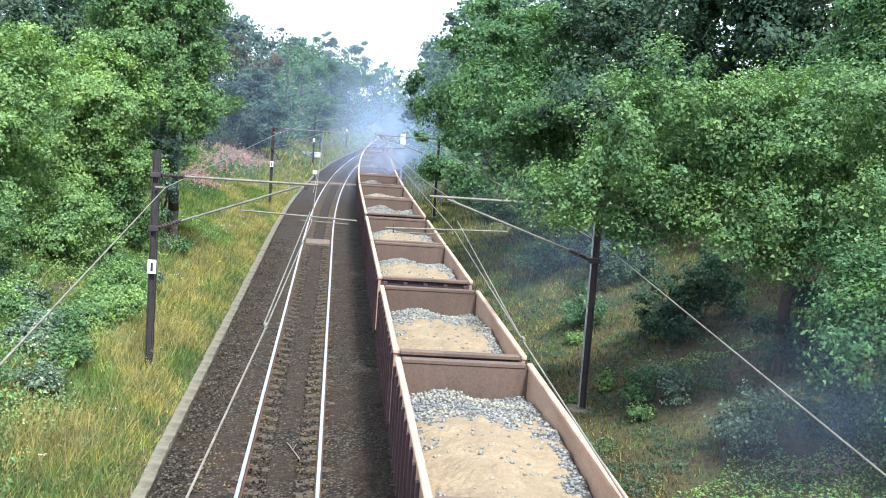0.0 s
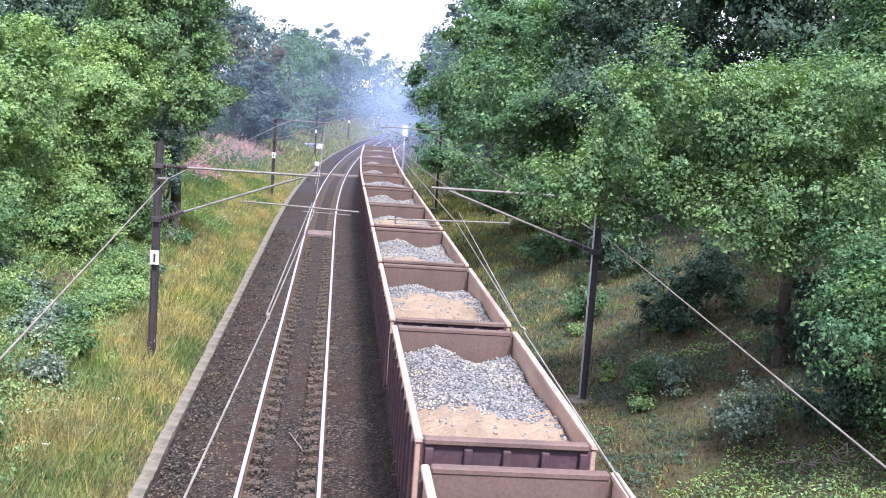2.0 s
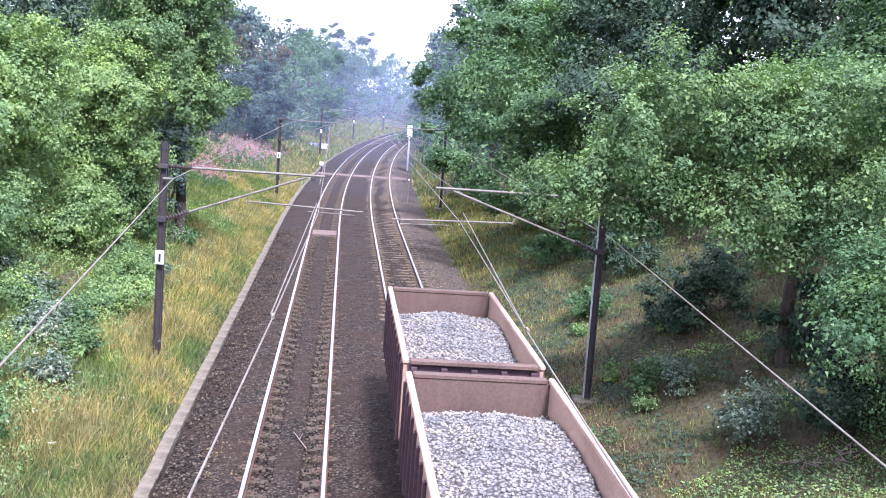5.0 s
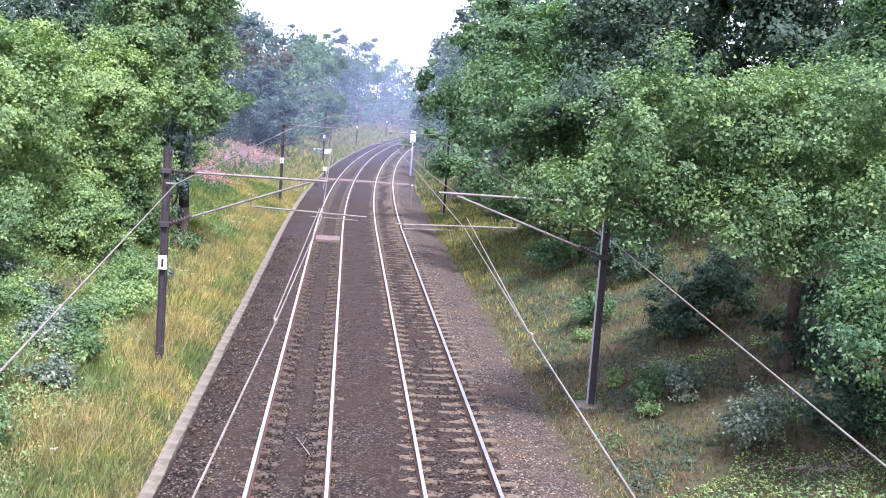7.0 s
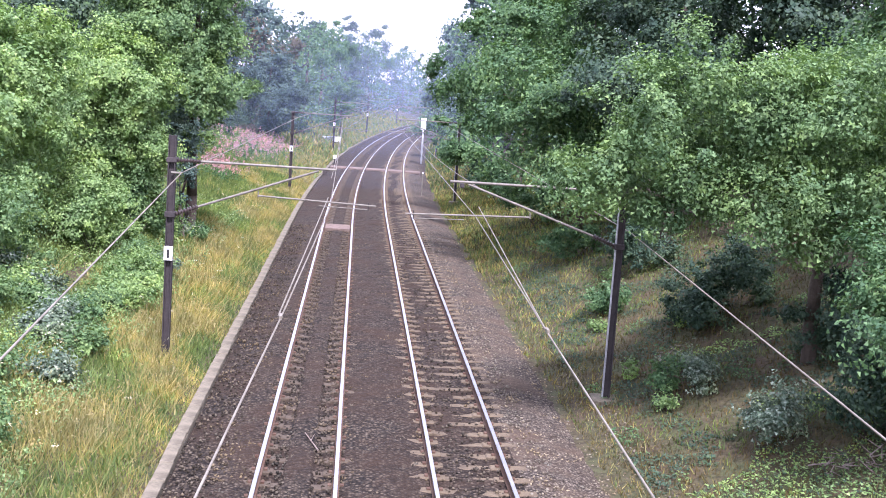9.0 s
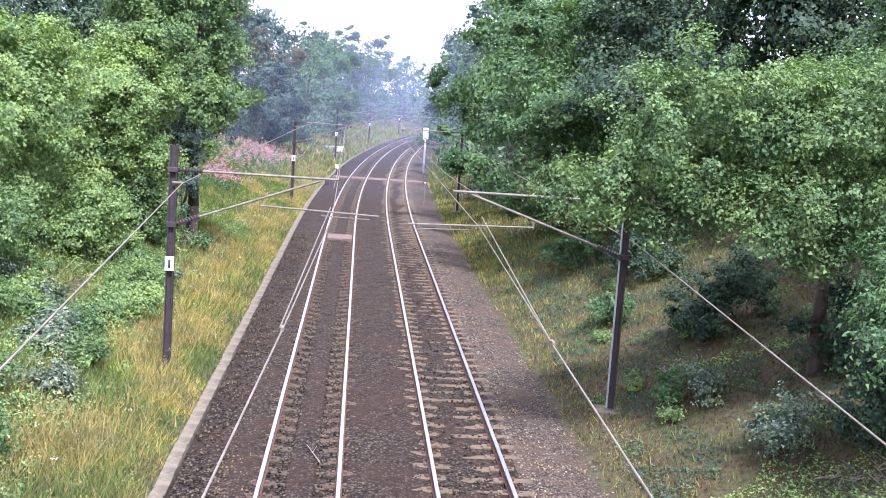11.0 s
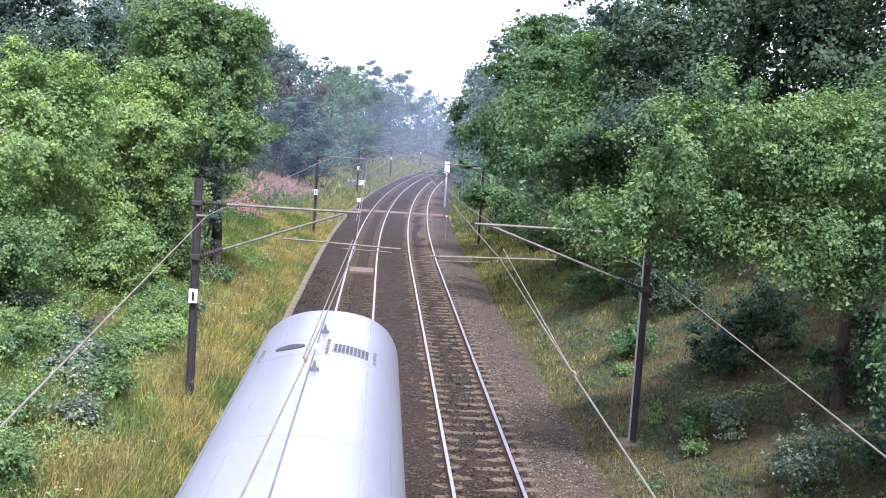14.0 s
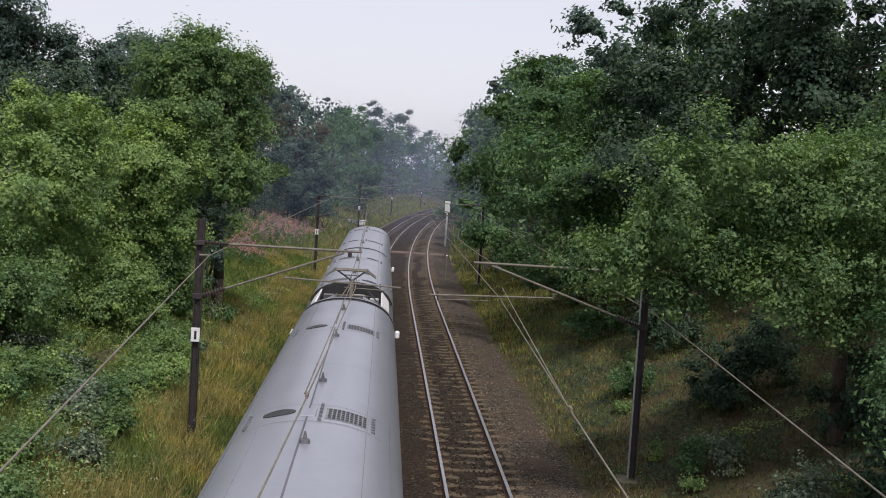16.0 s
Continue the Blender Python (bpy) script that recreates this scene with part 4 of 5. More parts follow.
def bank_litter():
    rng = random.Random(12)
    for u0, y0, n, spread in ((8.9, 35.2, 30, 0.55), (7.9, 44.5, 10, 0.5), (9.6, 38.8, 14, 0.6)):
        d = tagged(empty("dead_branches", u0, y0, hill(u0, y0)), "heap of grey dead twigs on the bank", "dead wood")
        for i in range(n):
            x, y, a = rng.uniform(-spread, spread), rng.uniform(-spread, spread), rng.uniform(0, 6.28)
            l = rng.uniform(0.15, 0.5)
            z = hill(u0 + x, y0 + y) - hill(u0, y0)
            part("twig", tubed((x - math.cos(a) * l / 2, y - math.sin(a) * l / 2, z + 0.05), (x + math.cos(a) * l / 2, y + math.sin(a) * l / 2, z + rng.uniform(0.02, 0.25)), 0.014, 0.005, 5), M["twig"], d)
    t = tagged(empty("stick", -1.55, 38.2, -0.12, 20), "pale dry stick lying between the rails", "stick")
    part("branch", tubed((0, -0.55, 0.0), (0.05, 0.5, 0.04), 0.018, 0.008, 6), M["twig"], t)
    part("side_twig", tubed((0.02, 0.0, 0.02), (0.22, 0.35, 0.05), 0.010, 0.004, 5), M["twig"], t)


def cow_parsley():
    """Small cream flower heads and seed heads scattered through the long grass."""
    rng = np.random.default_rng(31)
    n = 220
    y = 30 + 60 * rng.random(n)
    u = -5.2 - 6.5 * rng.random(n)
    base = np.array([(on_line(a, b), b, hill(a, b)) for a, b in zip(u, y)])
    h = rng.uniform(0.5, 0.95, n)
    k = 9
    own = np.repeat(np.arange(n), k)
    c = base[own] + np.stack([rng.normal(0, 0.05, n * k), rng.normal(0, 0.05, n * k), h[own] + rng.normal(0, 0.015, n * k)], -1)
    v = leaf_blades(c, np.tile((0, 0, 1.2), (n * k, 1)), 0.04, rng, 0.9)
    return tagged(slivers("cow_parsley", v, M["cream"]), "cream flower heads scattered through the long grass", "wildflowers", kind="stuff")


# ---- freight wagons ----
WAGON_LENGTH = 7.72
GAPS = [0.98, 0.72, 1.15, 1.08, 1.36, 0.62, 1.12, 0.83, 0.9, 1.25, 0.68, 1.7, 0.62, 1.6, 0.7, 1.2, 1.0]  # between the bodies, from the rear of the train


def load_height(x, y, kind):
    """Top of the stone in a wagon, two humps along and across."""
    e = abs(y) / (WAGON_LENGTH / 2 - 0.12)
    z = 2.31 + 0.09 * math.cos(x * 3.4 + 0.5 * kind) * (0.5 + 0.5 * e) - 0.05 * (x / 1.2) ** 2
    z += 0.07 * math.sin(y * 1.1 + kind * 1.7) - 0.16 * max(0, e - 0.7) / 0.3
    z -= 0.20 * math.exp(-((x - 0.15 * kind) ** 2) / 0.18) * max(0, e - 0.45) * 1.6
    return z + 0.05 * noise.noise((x * 3, y * 3, kind)) + 0.035 * noise.noise((x * 9, y * 9, kind))


def load_part(kind, parent):
    hx, hy, s = 1.19, WAGON_LENGTH / 2 - 0.1, 0.085
    xs, ys = np.arange(-hx, hx + 0.01, s), np.arange(-hy, hy + 0.01, s)
    w = len(xs)
    verts = [(x, y, load_height(x, y, kind)) for y in ys for x in xs]
    faces, fm = [], []
    for i in range(len(ys) - 1):
        for j in range(w - 1):
            faces.append((i * w + j, i * w + j + 1, (i + 1) * w + j + 1, (i + 1) * w + j))
            x, y = xs[j], ys[i]
            edge = 0.9 if kind == 1 else -1.2
            lump = min(1.1 - abs(x + 0.12), 0.7 * (edge - y)) + 0.45 * noise.noise((x * 1.6, y * 1.1, kind + 7)) + 0.42 * noise.noise((x * 6, y * 6, kind))
            fm.append(1 if kind and lump > 0.0 else 0)
    ob = obj("stone_load", verts, faces, None, parent, "heaped pale grey crushed stone" + (" with a sandy yellow patch" if kind else ""), mats=[M["aggregate"], M["sand"]], face_mats=fm)
    rng = np.random.default_rng(kind + 20)
    n = 2300
    px, py = rng.uniform(-hx, hx, n), rng.uniform(-hy, hy, n)
    spots = []
    for x, y in zip(px, py):
        j, i = min(int((x + hx) / s), w - 2), min(int((y + hy) / s), len(ys) - 2)
        if fm[i * (w - 1) + j] == 0 or rng.random() < 0.10:
            spots.append((x, y, load_height(x, y, kind) + 0.005))
    pieces = scattered_stones("gravel", spots, 0.044, M["aggregate_piece"], ob)
    tagged(pieces, kind="stuff")
    return ob


def wagon(kind):
    g = tagged(empty("open_wagon"), "rust-brown open box wagon heaped with crushed stone", "freight wagon", "stone train wagons")
    h, hw, top, low = WAGON_LENGTH / 2, 1.28, 2.6, 1.15
    for s in (-1, 1):
        bm = bmesh.new()
        box(bm, (s * hw - 0.035, -h, low), (s * hw + 0.035, h, top), 0.006)
        part("side_wall", bm, M["wagon_in"], g, "brown steel side, paler than the ends")
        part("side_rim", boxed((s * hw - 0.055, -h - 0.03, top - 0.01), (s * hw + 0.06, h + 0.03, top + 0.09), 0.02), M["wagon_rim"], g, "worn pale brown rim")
        for i in range(11):
            y = -h + 0.25 + i * (WAGON_LENGTH - 0.5) / 10
            part("side_rib", boxed((s * (hw + 0.06) - 0.03, y - 0.05, low - 0.1), (s * (hw + 0.06) + 0.03, y + 0.05, top - 0.04), 0.01), M["wagon_end"], g)
        part("sole_bar", boxed((s * 1.05 - 0.06, -h + 0.05, 0.85), (s * 1.05 + 0.06, h - 0.05, low), 0.01), M["under"], g)
    for s in (-1, 1):
        # end walls take a darker brown than the sides, shade put into the colour
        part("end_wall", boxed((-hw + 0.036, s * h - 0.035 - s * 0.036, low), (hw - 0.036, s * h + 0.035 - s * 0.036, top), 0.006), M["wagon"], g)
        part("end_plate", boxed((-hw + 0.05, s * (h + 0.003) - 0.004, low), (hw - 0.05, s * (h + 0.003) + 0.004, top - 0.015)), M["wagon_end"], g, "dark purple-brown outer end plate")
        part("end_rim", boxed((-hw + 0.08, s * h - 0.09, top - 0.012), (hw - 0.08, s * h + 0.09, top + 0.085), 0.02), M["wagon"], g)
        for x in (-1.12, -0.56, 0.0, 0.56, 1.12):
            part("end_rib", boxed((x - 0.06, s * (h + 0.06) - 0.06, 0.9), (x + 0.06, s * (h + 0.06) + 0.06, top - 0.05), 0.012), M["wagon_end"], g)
        part("headstock", boxed((-1.2, s * (h + 0.02) - 0.1, 0.75), (1.2, s * (h + 0.02) + 0.1, low), 0.02), M["wagon_end"], g)
        for x in (-0.87, 0.87):
            bm = bmesh.new()
            tube(bm, (x, s * (h + 0.1), 0.98), (x, s * (h + 0.3), 0.98), 0.08)
            tube(bm, (x, s * (h + 0.3), 0.98), (x, s * (h + 0.345), 0.98), 0.2, 0.2, 12)
            part("buffer", bm, M["under"], g)
    part("floor", boxed((-hw + 0.04, -h + 0.04, low - 0.05), (hw - 0.04, h - 0.04, low + 0.05)), M["wagon"], g)
    for y in (-2.3, 2.3):
        for s in (-1, 1):
            bm = bmesh.new()
            tube(bm, (s * 0.70, y, 0.46), (s * 0.82, y, 0.46), 0.46, 0.46, 20)
            tube(bm, (s * 0.66, y, 0.46), (s * 0.70, y, 0.46), 0.49, 0.49, 20)
            part("wheel", bm, M["under"], g)
            part("axle_box", boxed((s * 1.0 - 0.08, y - 0.2, 0.3), (s * 1.0 + 0.08, y + 0.2, 0.86), 0.03), M["under"], g)
        part("axle", tubed((-0.7, y, 0.46), (0.7, y, 0.46), 0.07), M["under"], g)
    load_part(kind, g)
    return g


# ---- electric multiple unit ----
CAR, CAR_GAP = 19.55, 0.55
SKIN = [(1.32, 0.62), (1.40, 0.95), (1.42, 1.6), (1.41, 2.35), (1.385, 2.78), (1.31, 3.06), (1.15, 3.30), (0.90, 3.48), (0.60, 3.59), (0.30, 3.645), (0.0, 3.66)]


def rounded(points, per=3):
    """The section drawn finer, as a smooth curve through its points."""
    out = []
    for i in range(len(points) - 1):
        a, b = Vector(points[i]), Vector(points[i + 1])
        ta = b - Vector(points[i - 1]) if i else b - a
        tb = Vector(points[i + 2]) - a if i + 2 < len(points) else Vector((2 * (b.x - a.x), 0))
        for j in range(per):
            f = j / per
            q = a * (2 * f**3 - 3 * f**2 + 1) + ta * 0.5 * (f**3 - 2 * f**2 + f) + b * (3 * f**2 - 2 * f**3) + tb * 0.5 * (f**3 - f**2)
            out.append((q.x, q.y))
    return out + [points[-1]]


SKIN = rounded(SKIN)
RING = SKIN + [(-x, z) for x, z in SKIN[-2::-1]]


def roof_z(x):
    for (xa, za), (xb, zb) in zip(SKIN, SKIN[1:]):
        if xb <= abs(x) <= xa and za > 2.3:
            return zb + (za - zb) * (abs(x) - xb) / (xa - xb)
    return 3.66


def shell(name, y0, y1, ring, parent, slots, mats, label="", nose=0.0):
    k = len(ring)
    rows = [(y0, 1.0, 0.0), (y1, 1.0, 0.0)]
    if nose:
        rows = [(y0, 1.0, 0.0), (y1 - 1.1, 1.0, 0.0), (y1 - 0.7, 0.985, 0.03), (y1 - 0.35, 0.955, 0.10), (y1 - 0.12, 0.91, 0.22), (y1, 0.84, 0.42)]
    verts = [(x * s, y, z if z < 1.0 else max(1.0, z - d * (z - 1.0) / 2.66)) for y, s, d in rows for x, z in ring]
    faces, fm = [], []
    for i in range(len(rows) - 1):
        for j in range(k - 1):
            faces.append((i * k + j, i * k + j + 1, (i + 1) * k + j + 1, (i + 1) * k + j))
            fm.append(slots(j))
    n = len(verts)
    verts += verts[:k] + verts[-k:]
    faces += [tuple(range(n, n + k)), tuple(range(n + 2 * k - 1, n + k - 1, -1))]
    fm += [2, 2]
    return obj(name, verts, faces, None, parent, label, smooth=True, mats=[*mats, M["black"]], face_mats=fm)


def seam(parent, xs, y0, y1, w=0.012, lift=0.006, mat="roof_seam", name="roof_seam"):
    """A strip along the roof at one x, or across it between two."""
    if len(xs) == 1:
        x = xs[0]
        pts = [(x - w, y0), (x + w, y0), (x + w, y1), (x - w, y1)]
        verts = [(a, b, roof_z(a) + lift) for a, b in pts] + [(a, b, roof_z(a) - 0.02) for a, b in pts]
        faces = [(0, 1, 2, 3), (0, 4, 5, 1), (1, 5, 6, 2), (2, 6, 7, 3), (3, 7, 4, 0)]
    else:
        n = 14
        verts, faces = [], []
        for i in range(n + 1):
            x = xs[0] + (xs[1] - xs[0]) * i / n
            for dy in (y0, y1):
                verts.append((x, dy, roof_z(x) + lift))
        faces = [(2 * i, 2 * i + 2, 2 * i + 3, 2 * i + 1) for i in range(n)]
    return obj(name, verts, faces, M[mat], parent)


def grille(parent, y, m=1):
    """Vent with a dark lattice, its oval cover and the small fittings round them."""
    x0, x1, hy = (0.20, 0.80, 0.34) if m > 0 else (-0.80, -0.20, 0.34)
    verts = [(x, y + s * (hy + 0.03), roof_z(x) + 0.006) for x in np.linspace(x0 - 0.03, x1 + 0.03, 9) for s in (-1, 1)]
    g = obj("vent_plate", verts, [(2 * i, 2 * i + 2, 2 * i + 3, 2 * i + 1) for i in range(8)], M["roof_line"], parent, "latticed roof vent with dark square holes")
    holes, faces = [], []
    for i in range(9):
        for j in range(5):
            xa, ya = x0 + (x1 - x0) * (i + 0.14) / 9, y - hy + 2 * hy * (j + 0.12) / 5
            xb, yb = xa + (x1 - x0) * 0.72 / 9, ya + 2 * hy * 0.76 / 5
            faces.append(tuple(range(len(holes), len(holes) + 4)))
            holes += [(xa, ya, roof_z(xa) + 0.010), (xb, ya, roof_z(xb) + 0.010), (xb, yb, roof_z(xb) + 0.010), (xa, yb, roof_z(xa) + 0.010)]
    tagged(obj("vent_holes", holes, faces, M["black"], g), kind="stuff")
    n = 18
    ov = [(-0.54 * m + 0.25 * math.cos(a), y + 0.20 * math.sin(a) + 0.05) for a in np.linspace(0, 6.283, n, endpoint=False)]
    verts = [(a, b, roof_z(a) + 0.015) for a, b in ov] + [(a, b, roof_z(a) - 0.03) for a, b in ov]
    obj("oval_vent", verts, [tuple(range(n))] + [(i, i + n, (i + 1) % n + n, (i + 1) % n) for i in range(n)], M["black"], parent, "dark oval roof vent")
    for x in (-1.0, 0.9):
        bm = bmesh.new()
        for i in range(6):
            yy = y - 0.42 + i * 0.17
            z = roof_z(x)
            box(bm, (x - 0.03, yy - 0.03, z - 0.02), (x + 0.03, yy + 0.03, z + 0.03), 0.006)
        tagged(part("fastening_row", bm, M["roof_seam"], parent), kind="stuff")
    bm = bmesh.new()
    for i in range(5):
        yy = y - 0.5 + i * 0.25
        box(bm, (0.095 * m - 0.025, yy - 0.04, 3.64), (0.095 * m + 0.025, yy + 0.04, 3.70), 0.006)
    tagged(part("fastening_row", bm, M["roof_seam"], parent), kind="stuff")
    part("hatch", boxed((-0.09 * m - 0.12, y - 0.3, 3.60), (-0.09 * m + 0.12, y + 0.22, 3.675), 0.01), M["roof"], parent, "pale raised hatch")
    seam(parent, (-1.02, 1.02), y - 0.62, y - 0.605, mat="roof_line")
    seam(parent, (-1.02, 1.02), y + 0.55, y + 0.565, mat="roof_line")


def aerial(parent, x, y):
    bm = bmesh.new()
    tube(bm, (x, y, 3.6), (x, y, 3.71), 0.09, 0.07, 10)
    tube(bm, (x, y, 3.71), (x, y, 3.82), 0.035, 0.012, 8)
    part("roof_aerial", bm, M["roof_seam"], parent)


def pantograph(car, y):
    """Raised current collector standing in a deep, dark part of the roof."""
    p = part("pantograph", boxed((-0.98, y - 1.75, 3.0), (0.98, y + 2.0, 3.03), 0.005), M["black"], car, "raised pantograph in a dark roof well")
    for sx in (-0.45, 0.45):
        for sy in (-0.5, 0.7):
            part("insulator", ribbed((sx, y + sy, 3.03), (sx, y + sy, 3.34), 0.05, 0.1, 4), M["galv"], p)
    bm = bmesh.new()
    for sx in (-0.45, 0.45):
        tube(bm, (sx, y - 0.7, 3.36), (sx, y + 0.85, 3.36), 0.03)
    for sy in (-0.5, 0.1, 0.7):
        tube(bm, (-0.55, y + sy, 3.36), (0.55, y + sy, 3.36), 0.03)
    part("base_frame", bm, M["galv"], p, "grey steel base frame")
    bm = bmesh.new()
    tube(bm, (0.02, y - 0.5, 3.40), (0.02, y + 1.1, 3.80), 0.055)
    tube(bm, (-0.28, y - 0.4, 3.40), (0.0, y + 1.05, 3.78), 0.02)
    part("lower_arm", bm, M["galv"], p)
    bm = bmesh.new()
    for sx in (-1, 1):
        tube(bm, (0.05 * sx, y + 1.1, 3.82), (0.45 * sx, y - 0.25, 4.25), 0.026)
    tube(bm, (-0.25, y + 0.42, 4.03), (0.25, y + 0.42, 4.03), 0.02)
    part("upper_arm", bm, M["roof_seam"], p)
    for dy in (-0.45, -0.05):
        bm = bmesh.new()
        tube(bm, (-0.48, y + dy, 4.26), (0.48, y + dy, 4.26), 0.03)
        for sx in (-1, 1):
            tube(bm, (0.48 * sx, y + dy, 4.26), (0.76 * sx, y + dy, 4.06), 0.024)
        part("collector_head", bm, M["galv"], p)
    for sx in (-1, 1):
        part("head_link", tubed((0.5 * sx, y - 0.45, 4.27), (0.5 * sx, y - 0.05, 4.27), 0.025), M["black"], p)
        verts = [(sx * x, yy, z) for yy in (y - 1.5, y + 2.0) for x, z in ((1.02, 3.03), (1.22, 3.05), (1.20, 3.10), (0.99, 3.38), (0.95, 3.36))]
        faces = [(0, 1, 2, 3, 4), (9, 8, 7, 6, 5)] + [(i, (i + 1) % 5, (i + 1) % 5 + 5, i + 5) for i in range(5)]
        obj("well_panel", verts, faces, M["white"], p, "white panel beside the well")
        verts = [(sx * x, yy, z) for x, yy, z in ((0.42, y - 1.55, 3.62), (1.05, y - 1.55, 3.30), (1.12, y - 1.95, 3.24), (0.42, y - 1.95, 3.62), (0.42, y - 1.55, 3.3), (1.05, y - 1.55, 3.05), (1.12, y - 1.95, 3.0), (0.42, y - 1.95, 3.3))]
        obj("rear_fairing", verts, [(0, 1, 2, 3), (4, 7, 6, 5), (0, 4, 5, 1), (1, 5, 6, 2), (2, 6, 7, 3), (3, 7, 4, 0)], M["roof"], p, "grey sloping fairing")
    for x, dy, w, h, mat in ((-0.72, -0.9, 0.16, 0.3, "pale"), (0.72, -0.8, 0.16, 0.34, "roof_seam"), (0.74, 1.0, 0.14, 0.25, "pale"), (-0.7, 1.1, 0.16, 0.3, "roof_seam"), (0.15, -1.0, 0.14, 0.36, "white"), (0.25, 1.15, 0.18, 0.32, "pale"), (-0.3, 0.2, 0.16, 0.22, "white"), (0.45, -0.3, 0.12, 0.3, "white"), (-0.5, 0.75, 0.12, 0.28, "pale"), (-0.25, -0.75, 0.1, 0.3, "pale")):
        part("equipment_box", boxed((x - w, y + dy - 0.16, 3.03), (x + w, y + dy + 0.16, 3.03 + h), 0.02), M[mat], p)
    for a, b in (((-0.85, -0.3, 3.3), (-0.5, -1.3, 3.45)), ((0.85, -0.2, 3.3), (0.55, 0.9, 3.5)), ((0.35, -1.4, 3.55), (0.3, 0.4, 3.38)), ((-0.8, 0.4, 3.35), (0.8, 0.35, 3.4))):
        part("busbar", tubed((a[0], y + a[1], a[2]), (b[0], y + b[1], b[2]), 0.02), M["black"], p)
    for x in (-0.35, 0.32):
        part("red_insulator", ribbed((x - 0.28, y - 1.34, 3.34), (x + 0.28, y - 1.26, 3.34), 0.045, 0.1, 6), M["red"], p, "red-brown ribbed insulator")


def car(label, nose=False, pan=False):
    c = tagged(empty("passenger_car"), label, "railway carriage", "electric train cars")
    h = CAR / 2

    def slots(j):
        return 0 if 12 <= j < len(RING) - 13 else 1
    mats = [M["roof"], M["car_side"]]
    if pan:
        low = [(x, min(z, 2.97)) for x, z in RING]
        shell("rear_end", -h, -h + 0.22, RING, c, slots, mats)
        shell("roof_well", -h + 0.225, -h + 4.50, low, c, lambda j: 1 if not 12 <= j < len(RING) - 13 else 0, [M["black"], M["car_side"]])
        shell("well_bulkhead", -h + 4.501, -h + 4.54, [(x * 0.992, z - 0.02 if z > 2.9 else z) for x, z in RING], c, lambda j: 0, [M["black"], M["black"]])
        shell("body", -h + 4.545, h, RING, c, slots, mats, "silver-grey rounded roof and pale sides")
        pantograph(c, -h + 2.45)
        bm = bmesh.new()
        bmesh.ops.create_uvsphere(bm, u_segments=14, v_segments=8, radius=0.12, matrix=Matrix.Translation((-0.05, -2.0, 3.69)))
        part("roof_dome", bm, M["white"], c, "white roof dome", smooth=True)
        part("roof_box", boxed((0.28, -2.1, 3.6), (0.52, -1.85, 3.70), 0.02), M["roof_seam"], c)
        starts = -h + 4.6
    else:
        shell("body", -h, h, RING, c, slots, mats, "silver-grey rounded roof and pale sides", 1.0 if nose else 0)
        starts = -h
    end = h - (1.2 if nose else 0)
    for x in (-0.78, -0.10, 0.80):
        seam(c, (x,), starts + 0.1, end - 0.05, 0.007 if abs(x) > 0.3 else 0.014, 0.004, "roof_line" if abs(x) > 0.3 else "roof_seam")
    for x in (-1.18, 1.18):
        seam(c, (x,), starts + 0.05, end, 0.02, 0.015, "roof", "rain_strip")
    for y in (VENTS_NOSE if nose else VENTS_PAN if pan else VENTS):
        if y > starts + 0.4:
            grille(c, y, -1 if pan else 1)
    for y in (AERIALS_NOSE if nose else AERIALS):
        if y > starts + 0.5:
            aerial(c, -0.02, y)
    for y in np.arange(starts + 4.4, end - 0.5, 4.9):
        seam(c, (-1.15, 1.15), y - 0.006, y + 0.006, lift=0.003, mat="roof_line")
    for s in (-1, 1):
        if not (nose and s > 0):
            ring = [(x * 0.86, 3.1 + (z - 3.1) * 0.82 if z > 3.1 else z) for x, z in RING]
            shell("gangway", s * h - (0 if s > 0 else 0.25), s * h + (0.25 if s > 0 else 0), ring, c, lambda j: 0, [M["black"], M["black"]])
            seam(c, (-1.3, 1.3), s * h - 0.06 * (s > 0), s * h + 0.06 * (s < 0), lift=0.02, mat="roof_seam", name="end_band")
        if s > 0 and not nose:
            part("end_lamp", boxed((1.39, h - 0.36, 2.70), (1.51, h - 0.16, 2.90), 0.03), M["white"], c, "small white body-side lamp")
            for d in (0.3, 0.75):
                part("end_lamp", boxed((-1.49, h - d - 0.05, 2.68), (-1.39, h - d + 0.05, 2.80), 0.02), M["white"], c, "small white body-side lamp")
        for y in np.arange(-h + 1.6, h - 1.6, 1.9):
            part("window", boxed((s * 1.405 - 0.015, y, 1.75), (s * 1.405 + 0.015, y + 1.35, 2.4), 0.01), M["glass"], c)
        for y in (-h + 3.0, h - 3.4):
            part("bogie", boxed((s * 1.0 - 0.12, y - 1.5, 0.3), (s * 1.0 + 0.12, y + 1.5, 0.62), 0.04), M["under"], c)
            for d in (-1.2, 1.2):
                bm = bmesh.new()
                tube(bm, (s * 0.69, y + d, 0.42), (s * 0.82, y + d, 0.42), 0.42, 0.42, 18)
                part("wheel", bm, M["under"], c)
    part("underframe", boxed((-1.25, -h + 0.2, 0.5), (1.25, h - 1.2, 0.75), 0.02), M["under"], c)
    return c


VENTS, AERIALS = [4.6, -4.8], [7.6, 3.0, -2.3, -6.7]
VENTS_PAN = [4.6, -4.45]
VENTS_NOSE, AERIALS_NOSE = [5.1, -4.8], [6.4, 3.2, -6.7]


